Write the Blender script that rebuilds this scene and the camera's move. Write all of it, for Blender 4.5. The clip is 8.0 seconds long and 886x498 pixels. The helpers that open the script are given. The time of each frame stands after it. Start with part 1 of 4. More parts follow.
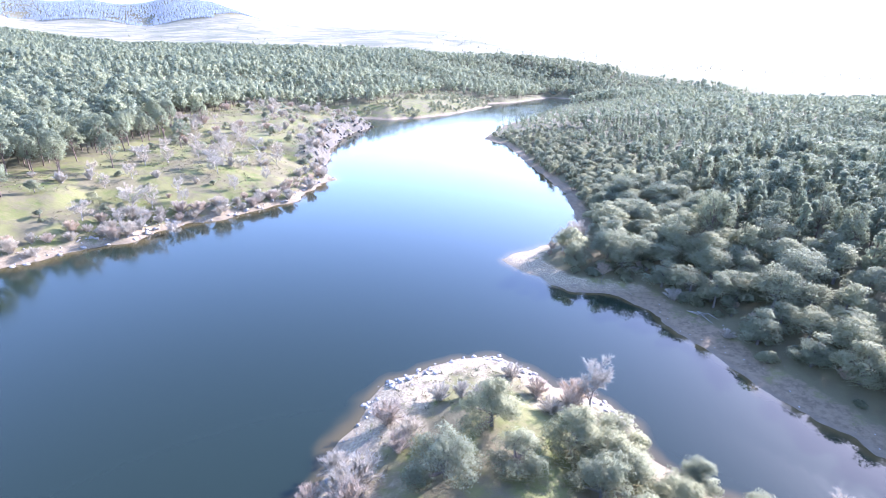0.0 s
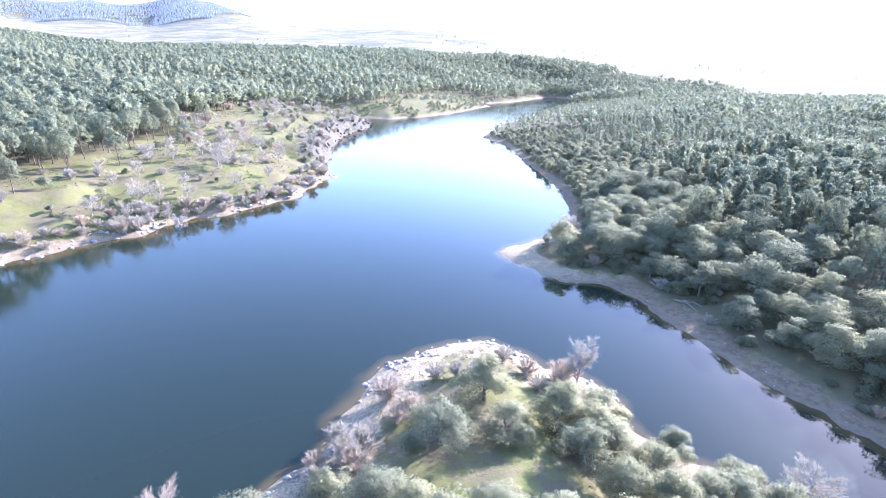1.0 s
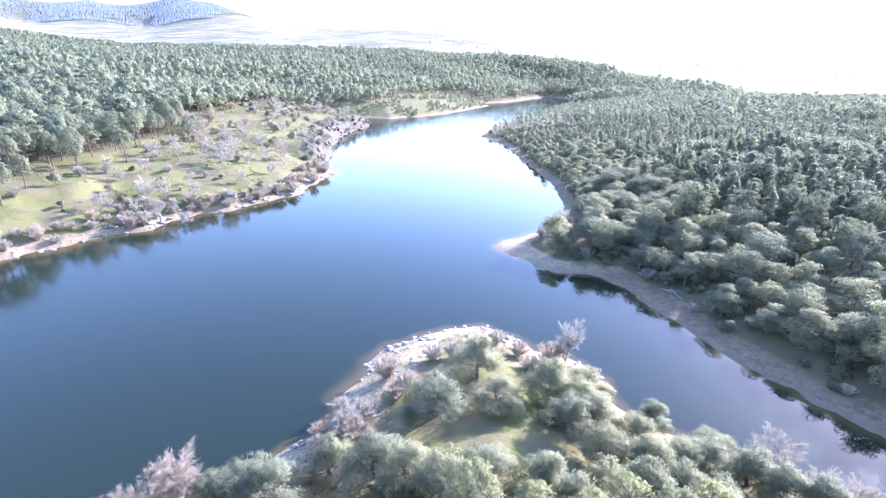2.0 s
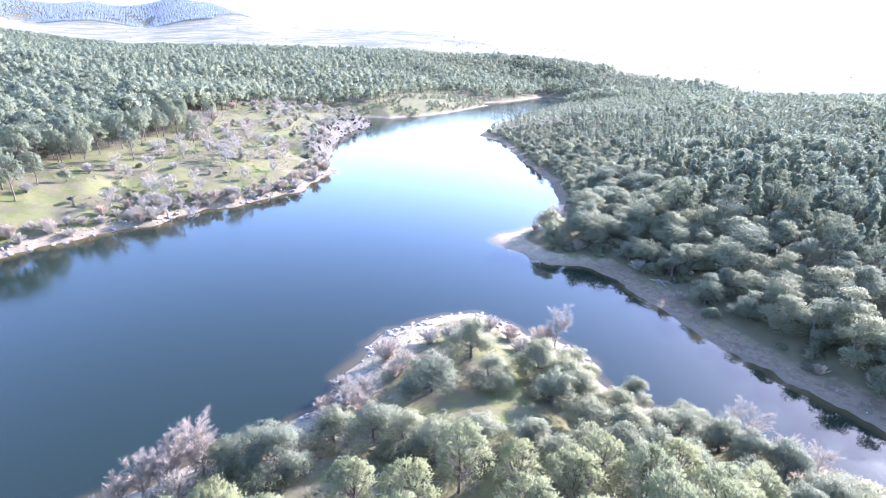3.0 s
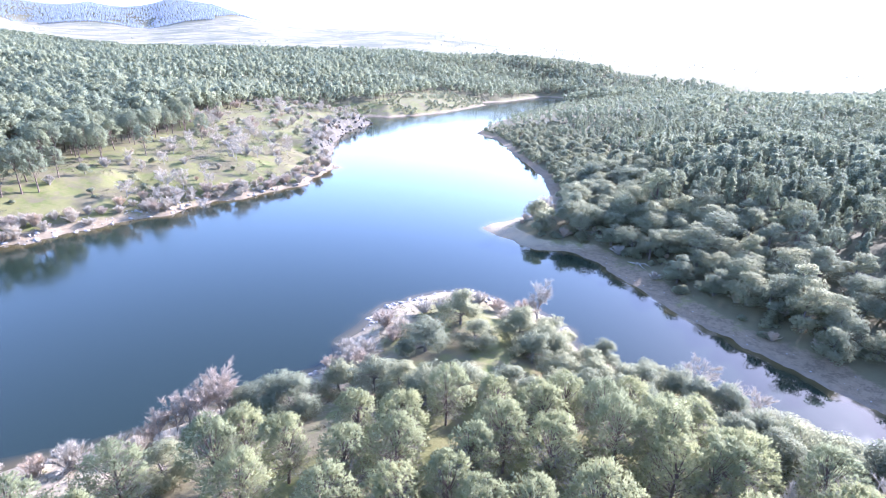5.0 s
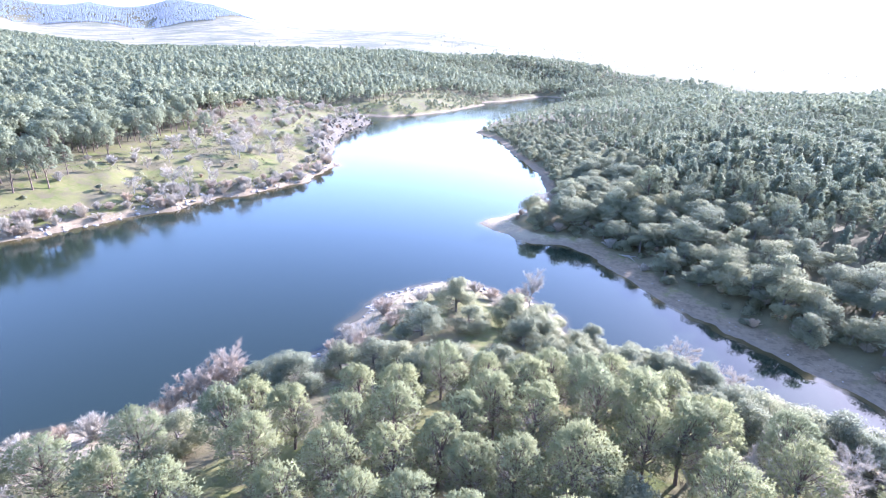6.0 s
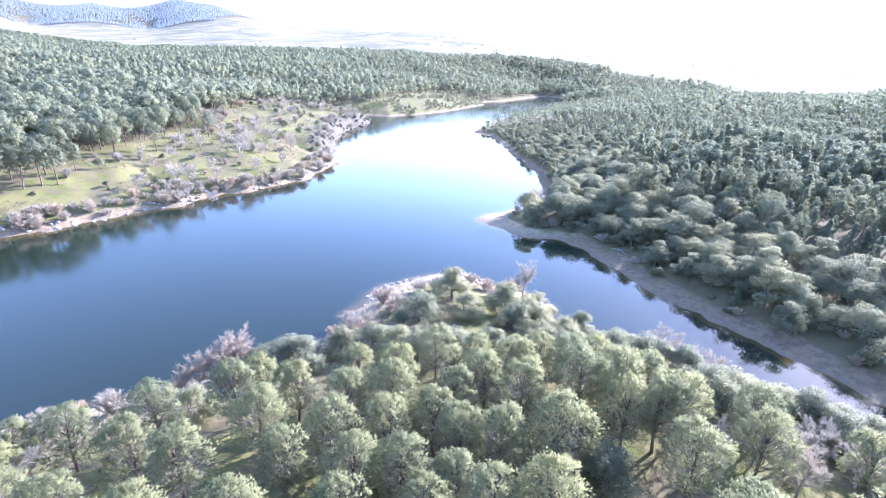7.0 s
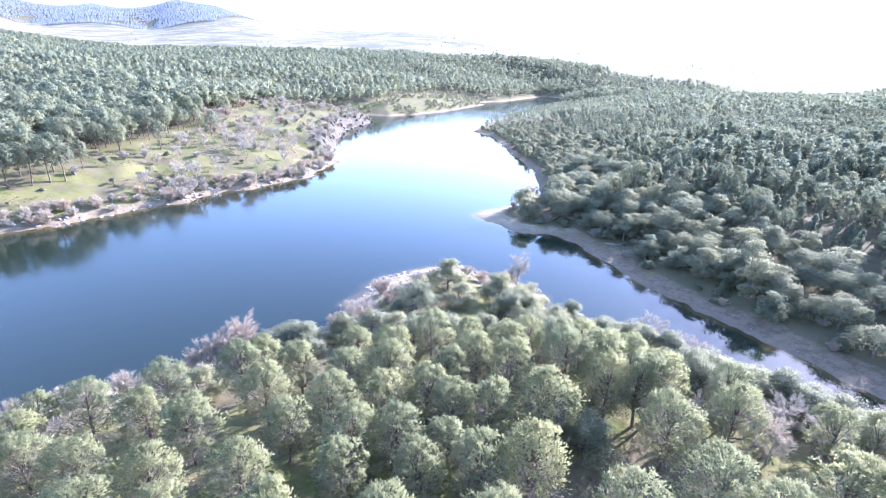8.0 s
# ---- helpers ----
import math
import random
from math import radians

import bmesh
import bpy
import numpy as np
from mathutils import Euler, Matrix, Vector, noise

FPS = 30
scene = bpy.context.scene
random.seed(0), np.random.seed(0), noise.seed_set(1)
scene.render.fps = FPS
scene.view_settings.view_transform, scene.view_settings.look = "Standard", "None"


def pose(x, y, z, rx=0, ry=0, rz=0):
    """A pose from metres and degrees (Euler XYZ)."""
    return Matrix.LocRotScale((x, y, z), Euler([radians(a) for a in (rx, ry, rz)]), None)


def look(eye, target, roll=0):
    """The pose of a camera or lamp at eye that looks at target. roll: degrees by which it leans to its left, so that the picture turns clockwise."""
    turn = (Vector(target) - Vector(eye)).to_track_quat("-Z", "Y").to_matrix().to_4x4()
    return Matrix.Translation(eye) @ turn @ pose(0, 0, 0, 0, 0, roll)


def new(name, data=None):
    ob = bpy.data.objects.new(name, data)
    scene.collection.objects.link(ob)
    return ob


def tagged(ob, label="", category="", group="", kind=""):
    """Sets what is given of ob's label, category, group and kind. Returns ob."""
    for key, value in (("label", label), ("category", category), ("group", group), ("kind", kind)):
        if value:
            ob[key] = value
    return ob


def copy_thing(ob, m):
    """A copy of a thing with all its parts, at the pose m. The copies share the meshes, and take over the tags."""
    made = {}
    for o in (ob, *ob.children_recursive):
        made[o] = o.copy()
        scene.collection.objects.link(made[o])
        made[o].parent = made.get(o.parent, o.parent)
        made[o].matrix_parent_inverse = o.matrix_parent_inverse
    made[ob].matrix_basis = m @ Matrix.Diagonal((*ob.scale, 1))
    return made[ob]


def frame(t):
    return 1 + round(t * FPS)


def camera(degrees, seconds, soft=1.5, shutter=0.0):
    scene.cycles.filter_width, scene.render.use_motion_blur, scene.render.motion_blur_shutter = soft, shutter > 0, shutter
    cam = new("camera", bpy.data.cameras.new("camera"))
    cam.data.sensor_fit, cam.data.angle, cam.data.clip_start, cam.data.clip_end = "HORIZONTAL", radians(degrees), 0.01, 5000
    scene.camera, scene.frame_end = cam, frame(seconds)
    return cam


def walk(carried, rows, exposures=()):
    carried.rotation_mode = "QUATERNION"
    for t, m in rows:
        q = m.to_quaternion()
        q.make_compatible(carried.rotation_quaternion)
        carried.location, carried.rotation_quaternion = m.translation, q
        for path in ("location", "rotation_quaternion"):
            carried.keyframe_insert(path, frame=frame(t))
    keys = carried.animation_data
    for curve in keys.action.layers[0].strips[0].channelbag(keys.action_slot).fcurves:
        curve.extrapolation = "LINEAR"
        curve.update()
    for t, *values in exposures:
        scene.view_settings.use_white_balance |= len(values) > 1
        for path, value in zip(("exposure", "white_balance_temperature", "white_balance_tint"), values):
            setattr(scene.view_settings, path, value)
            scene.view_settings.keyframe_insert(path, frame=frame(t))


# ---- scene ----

# ---------------------------------------------------------------- camera and its walk
EXPOSURE = 2.64
cam = camera(84.0, 8.0, soft=0.5)
PATH = [
    (0, (-0.109, 1.248, 40.471), (-0.228, 19.954, 33.394), 1.96),
    (1, (0.492, -3.076, 40.472), (0.382, 15.631, 33.396), 1.89),
    (2, (1.099, -7.508, 40.457), (0.994, 11.199, 33.384), 1.83),
    (3, (1.720, -11.982, 40.424), (1.616, 6.727, 33.356), 1.79),
    (4, (2.360, -16.428, 40.376), (2.253, 2.284, 33.313), 1.75),
    (5, (3.026, -20.777, 40.310), (2.913, -2.063, 33.255), 1.72),
    (6, (3.724, -24.962, 40.228), (3.600, -6.245, 33.182), 1.70),
    (7, (4.460, -28.914, 40.129), (4.321, -10.193, 33.093), 1.70),
    (8, (5.240, -32.564, 40.013), (5.083, -13.839, 32.990), 1.70),
]
walk(cam, [(t, look(eye, aim, lean)) for t, eye, aim, lean in PATH], exposures=((0, EXPOSURE, 5330, 30), (8, EXPOSURE, 5330, 30)))

# ---------------------------------------------------------------- sky, sun
SUN_AZ, SUN_EL = radians(50), radians(24)      # clockwise from +y, above the horizon
world = bpy.data.worlds.new("sky")
scene.world = world
world.use_nodes = True
wn = world.node_tree.nodes
sky = wn.new("ShaderNodeTexSky")
sky.sky_type, sky.sun_disc = "NISHITA", False
sky.sun_elevation, sky.sun_rotation = SUN_EL, SUN_AZ
sky.air_density, sky.dust_density, sky.ozone_density = 1.0, 0.5, 1.2
wn["Background"].inputs["Strength"].default_value = 0.15
world.node_tree.links.new(sky.outputs[0], wn["Background"].inputs["Color"])
sun = new("sun", bpy.data.lights.new("sun", "SUN"))
sun.data.energy, sun.data.angle, sun.data.color = 4.1, radians(0.6), (1.0, 0.925, 0.82)
sun.matrix_basis = look((200 * math.sin(SUN_AZ), 200 * math.cos(SUN_AZ), 200 * math.tan(SUN_EL)), (0, 0, 0))


# ---------------------------------------------------------------- materials
class Nodes:
    """Short hand for a node tree."""

    def __init__(self, name):
        self.mat = bpy.data.materials.new(name)
        self.mat.use_nodes = True
        self.tree = self.mat.node_tree
        self.bsdf = self.tree.nodes["Principled BSDF"]
        self.out = self.tree.nodes["Material Output"]

    def put(self, socket, value):
        if isinstance(value, bpy.types.NodeSocket):
            self.tree.links.new(value, socket)
        else:
            socket.default_value = value

    def node(self, kind, out=0, props=(), **values):
        n = self.tree.nodes.new(kind)
        for k, v in props:
            if k == "operation":
                n.operation = v
            elif k == "data_type":
                n.data_type = v
            elif k == "attribute_name":
                n.attribute_name = v
            elif k == "blend_type":
                n.blend_type = v
        for k, v in values.items():
            self.put(n.inputs[int(k[1:])], v)
        return n.outputs[out]

    def place(self):
        return self.tree.nodes.new("ShaderNodeNewGeometry").outputs["Position"]

    def noise(self, vector, scale, detail=4.0, rough=0.6, colour=False):
        n = self.tree.nodes.new("ShaderNodeTexNoise")
        self.put(n.inputs["Vector"], vector)
        n.inputs["Scale"].default_value, n.inputs["Detail"].default_value, n.inputs["Roughness"].default_value = scale, detail, rough
        return n.outputs["Color" if colour else "Fac"]

    def math(self, op, a, b=0.0, c=0.0):
        return self.node("ShaderNodeMath", 0, (("operation", op),), _0=a, _1=b, _2=c)

    def ramp(self, value, low, high):
        n = self.tree.nodes.new("ShaderNodeMapRange")
        n.interpolation_type = "SMOOTHSTEP"
        self.put(n.inputs[0], value)
        self.put(n.inputs[1], low)
        self.put(n.inputs[2], high)
        return n.outputs[0]

    def mix(self, fac, a, b):
        n = self.tree.nodes.new("ShaderNodeMix")
        n.data_type = "RGBA"
        for i, v in ((0, fac), (6, a), (7, b)):
            self.put(n.inputs[i], (*v, 1.0) if isinstance(v, tuple) else v)
        return n.outputs[2]

    def attribute(self, name):
        n = self.tree.nodes.new("ShaderNodeAttribute")
        n.attribute_name = name
        return n.outputs["Fac"]

    def bump(self, height, strength, distance):
        n = self.tree.nodes.new("ShaderNodeBump")
        n.inputs["Strength"].default_value, n.inputs["Distance"].default_value = strength, distance
        self.put(n.inputs["Height"], height)
        self.put(self.bsdf.inputs["Normal"], n.outputs[0])
        return n.outputs[0]

    def surface(self, colour, rough=0.8, specular=0.3):
        self.put(self.bsdf.inputs["Base Color"], (*colour, 1.0) if isinstance(colour, tuple) else colour)
        self.put(self.bsdf.inputs["Roughness"], rough)
        self.put(self.bsdf.inputs["Specular IOR Level"], specular)
        return self.mat


def ground_material():
    """Pale sand and gravel by the water, meadow grass, needle litter under the woods, dry fields far off."""
    n = Nodes("ground")
    p = n.place()
    shore, wood, field = n.attribute("shore"), n.attribute("wood"), n.attribute("field")
    fine, mid, broad = n.noise(p, 3.0, 6.0, 0.7), n.noise(p, 0.45, 5.0, 0.65), n.noise(p, 0.07, 4.0)
    grass = n.mix(n.ramp(mid, 0.35, 0.65), (0.10, 0.116, 0.032), (0.148, 0.134, 0.06))
    grass = n.mix(n.ramp(broad, 0.40, 0.60), grass, n.mix(fine, (0.122, 0.125, 0.038), (0.18, 0.158, 0.076)))
    grass = n.mix(n.math("MULTIPLY", n.ramp(n.noise(p, 0.13, 6.0, 0.7), 0.44, 0.58), 0.85), grass, n.mix(fine, (0.08, 0.066, 0.04), (0.175, 0.145, 0.09)))
    grass = n.mix(n.math("MULTIPLY", n.ramp(fine, 0.52, 0.68), 0.5), grass, (0.075, 0.09, 0.03))
    sand = n.mix(n.ramp(fine, 0.3, 0.7), (0.15, 0.12, 0.078), (0.36, 0.30, 0.195))
    sand = n.mix(n.ramp(mid, 0.5, 0.72), sand, (0.17, 0.14, 0.11))
    dark_sand = n.mix(fine, (0.135, 0.10, 0.06), (0.25, 0.192, 0.125))
    dark_sand = n.mix(n.ramp(n.noise(p, 0.9, 6.0, 0.75), 0.42, 0.62), dark_sand, n.mix(fine, (0.09, 0.068, 0.042), (0.165, 0.13, 0.085)))
    sand = n.mix(n.attribute("dark_soil"), sand, dark_sand)
    litter = n.mix(mid, (0.085, 0.07, 0.042), (0.14, 0.13, 0.065))
    dry = n.mix(n.ramp(n.noise(p, 0.012, 6.0, 0.65), 0.35, 0.65), (0.25, 0.22, 0.155), (0.13, 0.13, 0.085))
    hedge = n.ramp(n.noise(p, 0.035, 6.0, 0.7), 0.60, 0.66)
    dry = n.mix(n.math("MULTIPLY", hedge, 0.8), dry, (0.10, 0.12, 0.07))
    edge = n.math("ADD", n.math("ADD", shore, n.math("MULTIPLY", n.math("SUBTRACT", n.noise(p, 0.16, 5.0, 0.7), 0.5), 14.0)), n.math("MULTIPLY", n.math("SUBTRACT", mid, 0.5), 9.0))
    base = n.mix(n.ramp(edge, 3.0, 6.5), sand, grass)
    base = n.mix(n.ramp(n.math("ADD", wood, n.math("MULTIPLY", n.math("SUBTRACT", mid, 0.5), 0.6)), 0.35, 0.65), base, litter)
    base = n.mix(n.math("MULTIPLY", n.attribute("bluff"), n.ramp(n.math("ADD", mid, n.math("MULTIPLY", fine, 0.5)), 0.50, 0.72)), base, n.mix(fine, (0.05, 0.046, 0.038), (0.135, 0.122, 0.10)))
    base = n.mix(field, base, dry)
    wet = n.ramp(shore, 1.1, 0.1)
    base = n.mix(n.math("MULTIPLY", wet, 0.55), base, (0.16, 0.13, 0.09))
    n.bump(n.math("ADD", n.math("MULTIPLY", fine, 0.35), mid), 0.6, 0.35)
    return n.surface(base, 0.95, 0.15)


def water_material():
    """A dark, nearly still lake: olive-brown shallows, fine ripples."""
    n = Nodes("water")
    p = n.place()
    depth = n.attribute("depth")
    body = n.mix(n.ramp(depth, 0.04, 0.48), (0.062, 0.049, 0.021), (0.010, 0.017, 0.011))
    stretch = n.node("ShaderNodeVectorMath", 0, (("operation", "MULTIPLY"),), _0=p, _1=(1.0, 0.55, 1.0))
    swell, ripple = n.noise(stretch, 0.10, 3.0, 0.5), n.noise(stretch, 1.3, 3.0, 0.55)
    n.bump(n.math("ADD", n.math("MULTIPLY", swell, 0.6), n.math("MULTIPLY", ripple, 0.15)), 0.15, 0.25)
    n.bsdf.inputs["IOR"].default_value = 1.33
    breeze = n.math("MULTIPLY_ADD", n.ramp(n.noise(stretch, 0.03, 4.0), 0.35, 0.65), 0.05, 0.06)
    rough = n.math("MULTIPLY_ADD", n.attribute("breeze"), breeze, 0.035)
    return n.surface(body, rough, 0.5)


def leaf_material(name, dark, light, gloss=0.65, through_light=0.5, shine=0.18):
    """Leaves or needles: each blade its own shade, each tree its own tone, some light passing through."""
    n = Nodes(name)
    geo = n.tree.nodes.new("ShaderNodeNewGeometry")
    info = n.tree.nodes.new("ShaderNodeObjectInfo")
    colour = n.mix(geo.outputs["Random Per Island"], dark, light)
    tone = n.math("FRACT", n.math("ADD", info.outputs["Random"], n.attribute("tone")))
    warm = n.mix(tone, (0.84, 0.88, 0.90), (1.10, 1.07, 0.97))
    n2 = n.tree.nodes.new("ShaderNodeMix")
    n2.data_type, n2.blend_type = "RGBA", "MULTIPLY"
    n2.inputs[0].default_value = 1.0
    n.put(n2.inputs[6], colour)
    n.put(n2.inputs[7], warm)
    n.surface(n2.outputs[2], gloss, shine)
    thin = n.tree.nodes.new("ShaderNodeBsdfTranslucent")
    n.put(thin.inputs["Color"], n2.outputs[2])
    both = n.tree.nodes.new("ShaderNodeMixShader")
    both.inputs[0].default_value = through_light
    n.put(both.inputs[1], n.bsdf.outputs[0])
    n.put(both.inputs[2], thin.outputs[0])
    n.put(n.out.inputs["Surface"], both.outputs[0])
    return n.mat


def bark_material(name, dark, light):
    n = Nodes(name)
    p = n.place()
    grain = n.noise(n.node("ShaderNodeVectorMath", 0, (("operation", "MULTIPLY"),), _0=p, _1=(9.0, 9.0, 1.5)), 1.0, 5.0, 0.7)
    n.bump(grain, 0.7, 0.05)
    return n.surface(n.mix(grain, dark, light), 0.9, 0.2)


def rock_material(name="granite", dark=(0.15, 0.14, 0.13), light=(0.42, 0.39, 0.36), lichen=(0.33, 0.30, 0.265)):
    n = Nodes(name)
    p = n.place()
    info = n.tree.nodes.new("ShaderNodeObjectInfo")
    fine, mid = n.noise(p, 6.0, 6.0, 0.75), n.noise(p, 0.9, 5.0)
    stone = n.mix(fine, dark, light)
    stone = n.mix(n.ramp(mid, 0.5, 0.7), stone, (0.13, 0.125, 0.11))
    stone = n.mix(n.math("MULTIPLY", info.outputs["Random"], 0.45), stone, lichen)
    n.bump(n.math("ADD", fine, mid), 0.8, 0.12)
    return n.surface(stone, 0.9, 0.25)


GROUND, WATER, ROCK = ground_material(), water_material(), rock_material()
# much darker stone than the shore granite
CLIFF = rock_material("dark_rock", (0.035, 0.033, 0.03), (0.12, 0.112, 0.10), (0.075, 0.072, 0.062))
SCRUB = leaf_material("dry_heather", (0.10, 0.09, 0.055), (0.24, 0.21, 0.14), 0.8, 0.2)
# Needle colour lightened to offset the shade inside the near crowns.
PINE = leaf_material("pine_needles_lightened", (0.275, 0.292, 0.158), (0.34, 0.358, 0.205), 0.65, 0.6, 0.12)
# Same needles darkened for missing crown shade, bluer for haze.
WOOD_PINE = leaf_material("pine_needles_darkened", (0.195, 0.22, 0.142), (0.265, 0.29, 0.198), 0.65, 0.5, 0.12)
OAK = leaf_material("holm_oak_leaves", (0.25, 0.26, 0.168), (0.31, 0.322, 0.218), 0.7, 0.6, 0.1)
DEAD = leaf_material("dead_pine_twigs", (0.21, 0.185, 0.16), (0.36, 0.32, 0.275), 0.8, 0.3)
TWIG = leaf_material("bare_twigs", (0.33, 0.29, 0.235), (0.50, 0.45, 0.375), 0.7, 0.3)
RUST = leaf_material("dry_leaves", (0.37, 0.29, 0.22), (0.52, 0.425, 0.335), 0.7, 0.3)
PINE_BARK = bark_material("pine_bark", (0.06, 0.045, 0.035), (0.20, 0.15, 0.12))
OAK_BARK = bark_material("grey_bark", (0.07, 0.062, 0.055), (0.19, 0.17, 0.15))
PALE_BARK = bark_material("pale_bark", (0.18, 0.165, 0.15), (0.40, 0.36, 0.32))
GRASS = leaf_material("coarse_grass", (0.12, 0.15, 0.05), (0.34, 0.31, 0.17), 0.7, 0.3)
HILL = leaf_material("hazy_hill_glow", (0.10, 0.12, 0.11), (0.20, 0.22, 0.20))
# Blue emission stands in for the haze over the distant hills.
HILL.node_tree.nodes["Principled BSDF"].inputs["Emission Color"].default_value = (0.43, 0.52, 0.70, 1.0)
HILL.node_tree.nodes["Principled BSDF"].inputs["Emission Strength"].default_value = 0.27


def sand_material():
    n = Nodes("track_sand")
    p = n.place()
    n.bump(n.noise(p, 4.0, 6.0, 0.7), 0.5, 0.1)
    return n.surface(n.mix(n.noise(p, 1.4, 6.0, 0.7), (0.18, 0.14, 0.10), (0.31, 0.26, 0.195)), 0.95, 0.15)


SAND = sand_material()


# ---------------------------------------------------------------- the lie of the land
LEFT_SHORE = ((-190, -400), (-170, -80), (-150, 0), (-125, 45), (-99, 74.3), (-89, 85), (-82, 95), (-71.5, 106), (-71, 114), (-60, 124.5),
              (-53.6, 131), (-48, 142), (-45.5, 151), (-45, 165), (-41.3, 175), (-48.5, 191), (-57, 243), (-59, 279), (-55.7, 306), (-50.7, 331),
              (-75, 345), (-85, 365), (-60, 374), (-43.7, 369), (-24, 391), (-2.5, 421), (27, 493), (40, 525), (30, 548), (67, 584), (114, 674),
              (135, 712), (180, 690), (240, 672), (320, 640), (425, 585))
RIGHT_SHORE = ((420, 560), (300, 610), (200, 640), (154, 622), (110, 525), (39, 363), (19, 291), (29, 273), (32, 254), (35, 212), (38, 189),
               (40, 170), (39, 154), (37, 140), (35, 126), (27, 116), (16, 107.5), (13, 103), (16, 96.5), (24, 88), (33.5, 86), (36, 81), (39, 74.5),
               (42, 67), (43.5, 58), (46, 54), (48.5, 50), (52, 44.5), (56, 37), (60, 29), (64, 24), (72, 12), (80, -5), (88, -30), (90, -70))
POINT_SHORE = ((78, -70), (72, -30), (64, 0), (55, 16), (47, 27), (40, 34), (33, 37), (27.7, 40), (24.4, 44), (22.7, 46.5), (23, 50.5),
               (21.5, 54), (18.5, 56.3), (15.5, 57), (12, 61), (8, 64), (2.3, 62.5), (-3, 60), (-7.6, 56.3), (-9.2, 53), (-10.7, 48.5), (-11.8, 45),
               (-11.6, 41), (-13.6, 37), (-17, 33.5), (-23, 28.5), (-31, 23), (-40, 19), (-47, 13), (-62, 2), (-82, -25), (-97, -80), (-112, -400))
LAKE = np.array(LEFT_SHORE + RIGHT_SHORE + POINT_SHORE, float)
OWNER = np.array([0] * len(LEFT_SHORE) + [1] * len(RIGHT_SHORE) + [2] * len(POINT_SHORE))

# heights of the country away from the lake: x, y, height
COUNTRY = np.array((
    (-140, 150, 12), (-220, 220, 17), (-300, 100, 20), (-661, 900, 46), (-468, 900, 46), (-305, 850, 47), (-81, 900, 50), (64, 900, 46),
    (209, 900, 43), (271, 800, 31), (330, 720, 24), (397, 620, 20), (384, 500, 20), (100, 100, 10), (160, 60, 12), (110, 272, 9), (140, 340, 9.5),
    (215, 400, 13), (0, -60, 6), (0, -300, 12), (-400, -200, 20), (400, -100, 18), (-1100, 1900, 118), (-500, 2000, 118)), float)
RIDGE = np.array((
    (-3500, 3000, 330), (-2250, 2650, 300), (-1900, 2800, 283), (-1480, 2850, 318), (-1270, 2850, 294), (-1060, 2880, 226), (-900, 2950, 208),
    (-1290, 2250, 142), (-1750, 2150, 138), (-600, 3000, 205), (-80, 3000, 200), (150, 3000, 165), (535, 3000, 105), (1180, 3000, 88), (1660, 3000, 84),
    (2300, 3000, 62), (3600, 2200, 55), (0, 4600, 60), (-3000, 4600, 150), (3000, 4600, 50), (-4000, -3000, 80), (4000, -3000, 60), (0, -4000, 60)), float)
KNOTS = np.concatenate((COUNTRY, RIDGE))


def spread(v):
    """Draws far places together, so that the knots lie evenly."""
    r = np.hypot(v[..., 0], v[..., 1])[..., None]
    return v * (np.log1p(r / 150) / np.maximum(r, 1e-6))


_k = spread(KNOTS[:, :2])
_pull = np.linalg.solve(np.hypot(*(_k[:, None] - _k[None]).transpose(2, 0, 1)) + 0.01 * np.eye(len(_k)), KNOTS[:, 2] - 20)


def smooth(a, b, v):
    u = np.clip((v - a) / (b - a), 0, 1)
    return u * u * (3 - 2 * u)


LATTICES = {}


def value_noise(x, y, scale, seed):
    """Smooth random values in -1 to 1 on a lattice of that size."""
    if seed not in LATTICES:
        LATTICES[seed] = np.random.default_rng(seed).uniform(-1, 1, (256, 256))
    g = LATTICES[seed]
    u, v = x / scale, y / scale
    i, j = np.floor(u).astype(int), np.floor(v).astype(int)
    fu, fv = u - i, v - j
    fu, fv = fu * fu * (3 - 2 * fu), fv * fv * (3 - 2 * fv)
    at = lambda a, b: g[a % 256, b % 256]
    return (at(i, j) * (1 - fu) + at(i + 1, j) * fu) * (1 - fv) + (at(i, j + 1) * (1 - fu) + at(i + 1, j + 1) * fu) * fv


def shore_distance(x, y):
    """Metres from the water's edge, negative on the water, and whose shore it is."""
    best, owner, inside = np.full(x.shape, 1e9), np.zeros(x.shape, int), np.zeros(x.shape, bool)
    for i in range(len(LAKE)):
        (ax, ay), (bx, by) = LAKE[i], LAKE[(i + 1) % len(LAKE)]
        dx, dy = bx - ax, by - ay
        s = np.clip(((x - ax) * dx + (y - ay) * dy) / (dx * dx + dy * dy), 0, 1)
        d = np.hypot(x - ax - s * dx, y - ay - s * dy)
        near = d < best
        best[near], owner[near] = d[near], OWNER[i]
        if dy:
            inside ^= ((ay > y) != (by > y)) & (x < ax + (y - ay) * dx / dy)
    d = np.where(inside, -best, best)
    keep = np.clip(1 - np.abs(d) / 60, 0, 1)
    ragged = keep * (owner == 0) * (1.5 * value_noise(x, y, 11.0, 70) + 0.7 * value_noise(x, y, 3.0, 71))
    return d + ragged + keep * (0.9 * value_noise(x, y, 5.0, 3) + 0.5 * value_noise(x, y, 1.9, 4)), owner


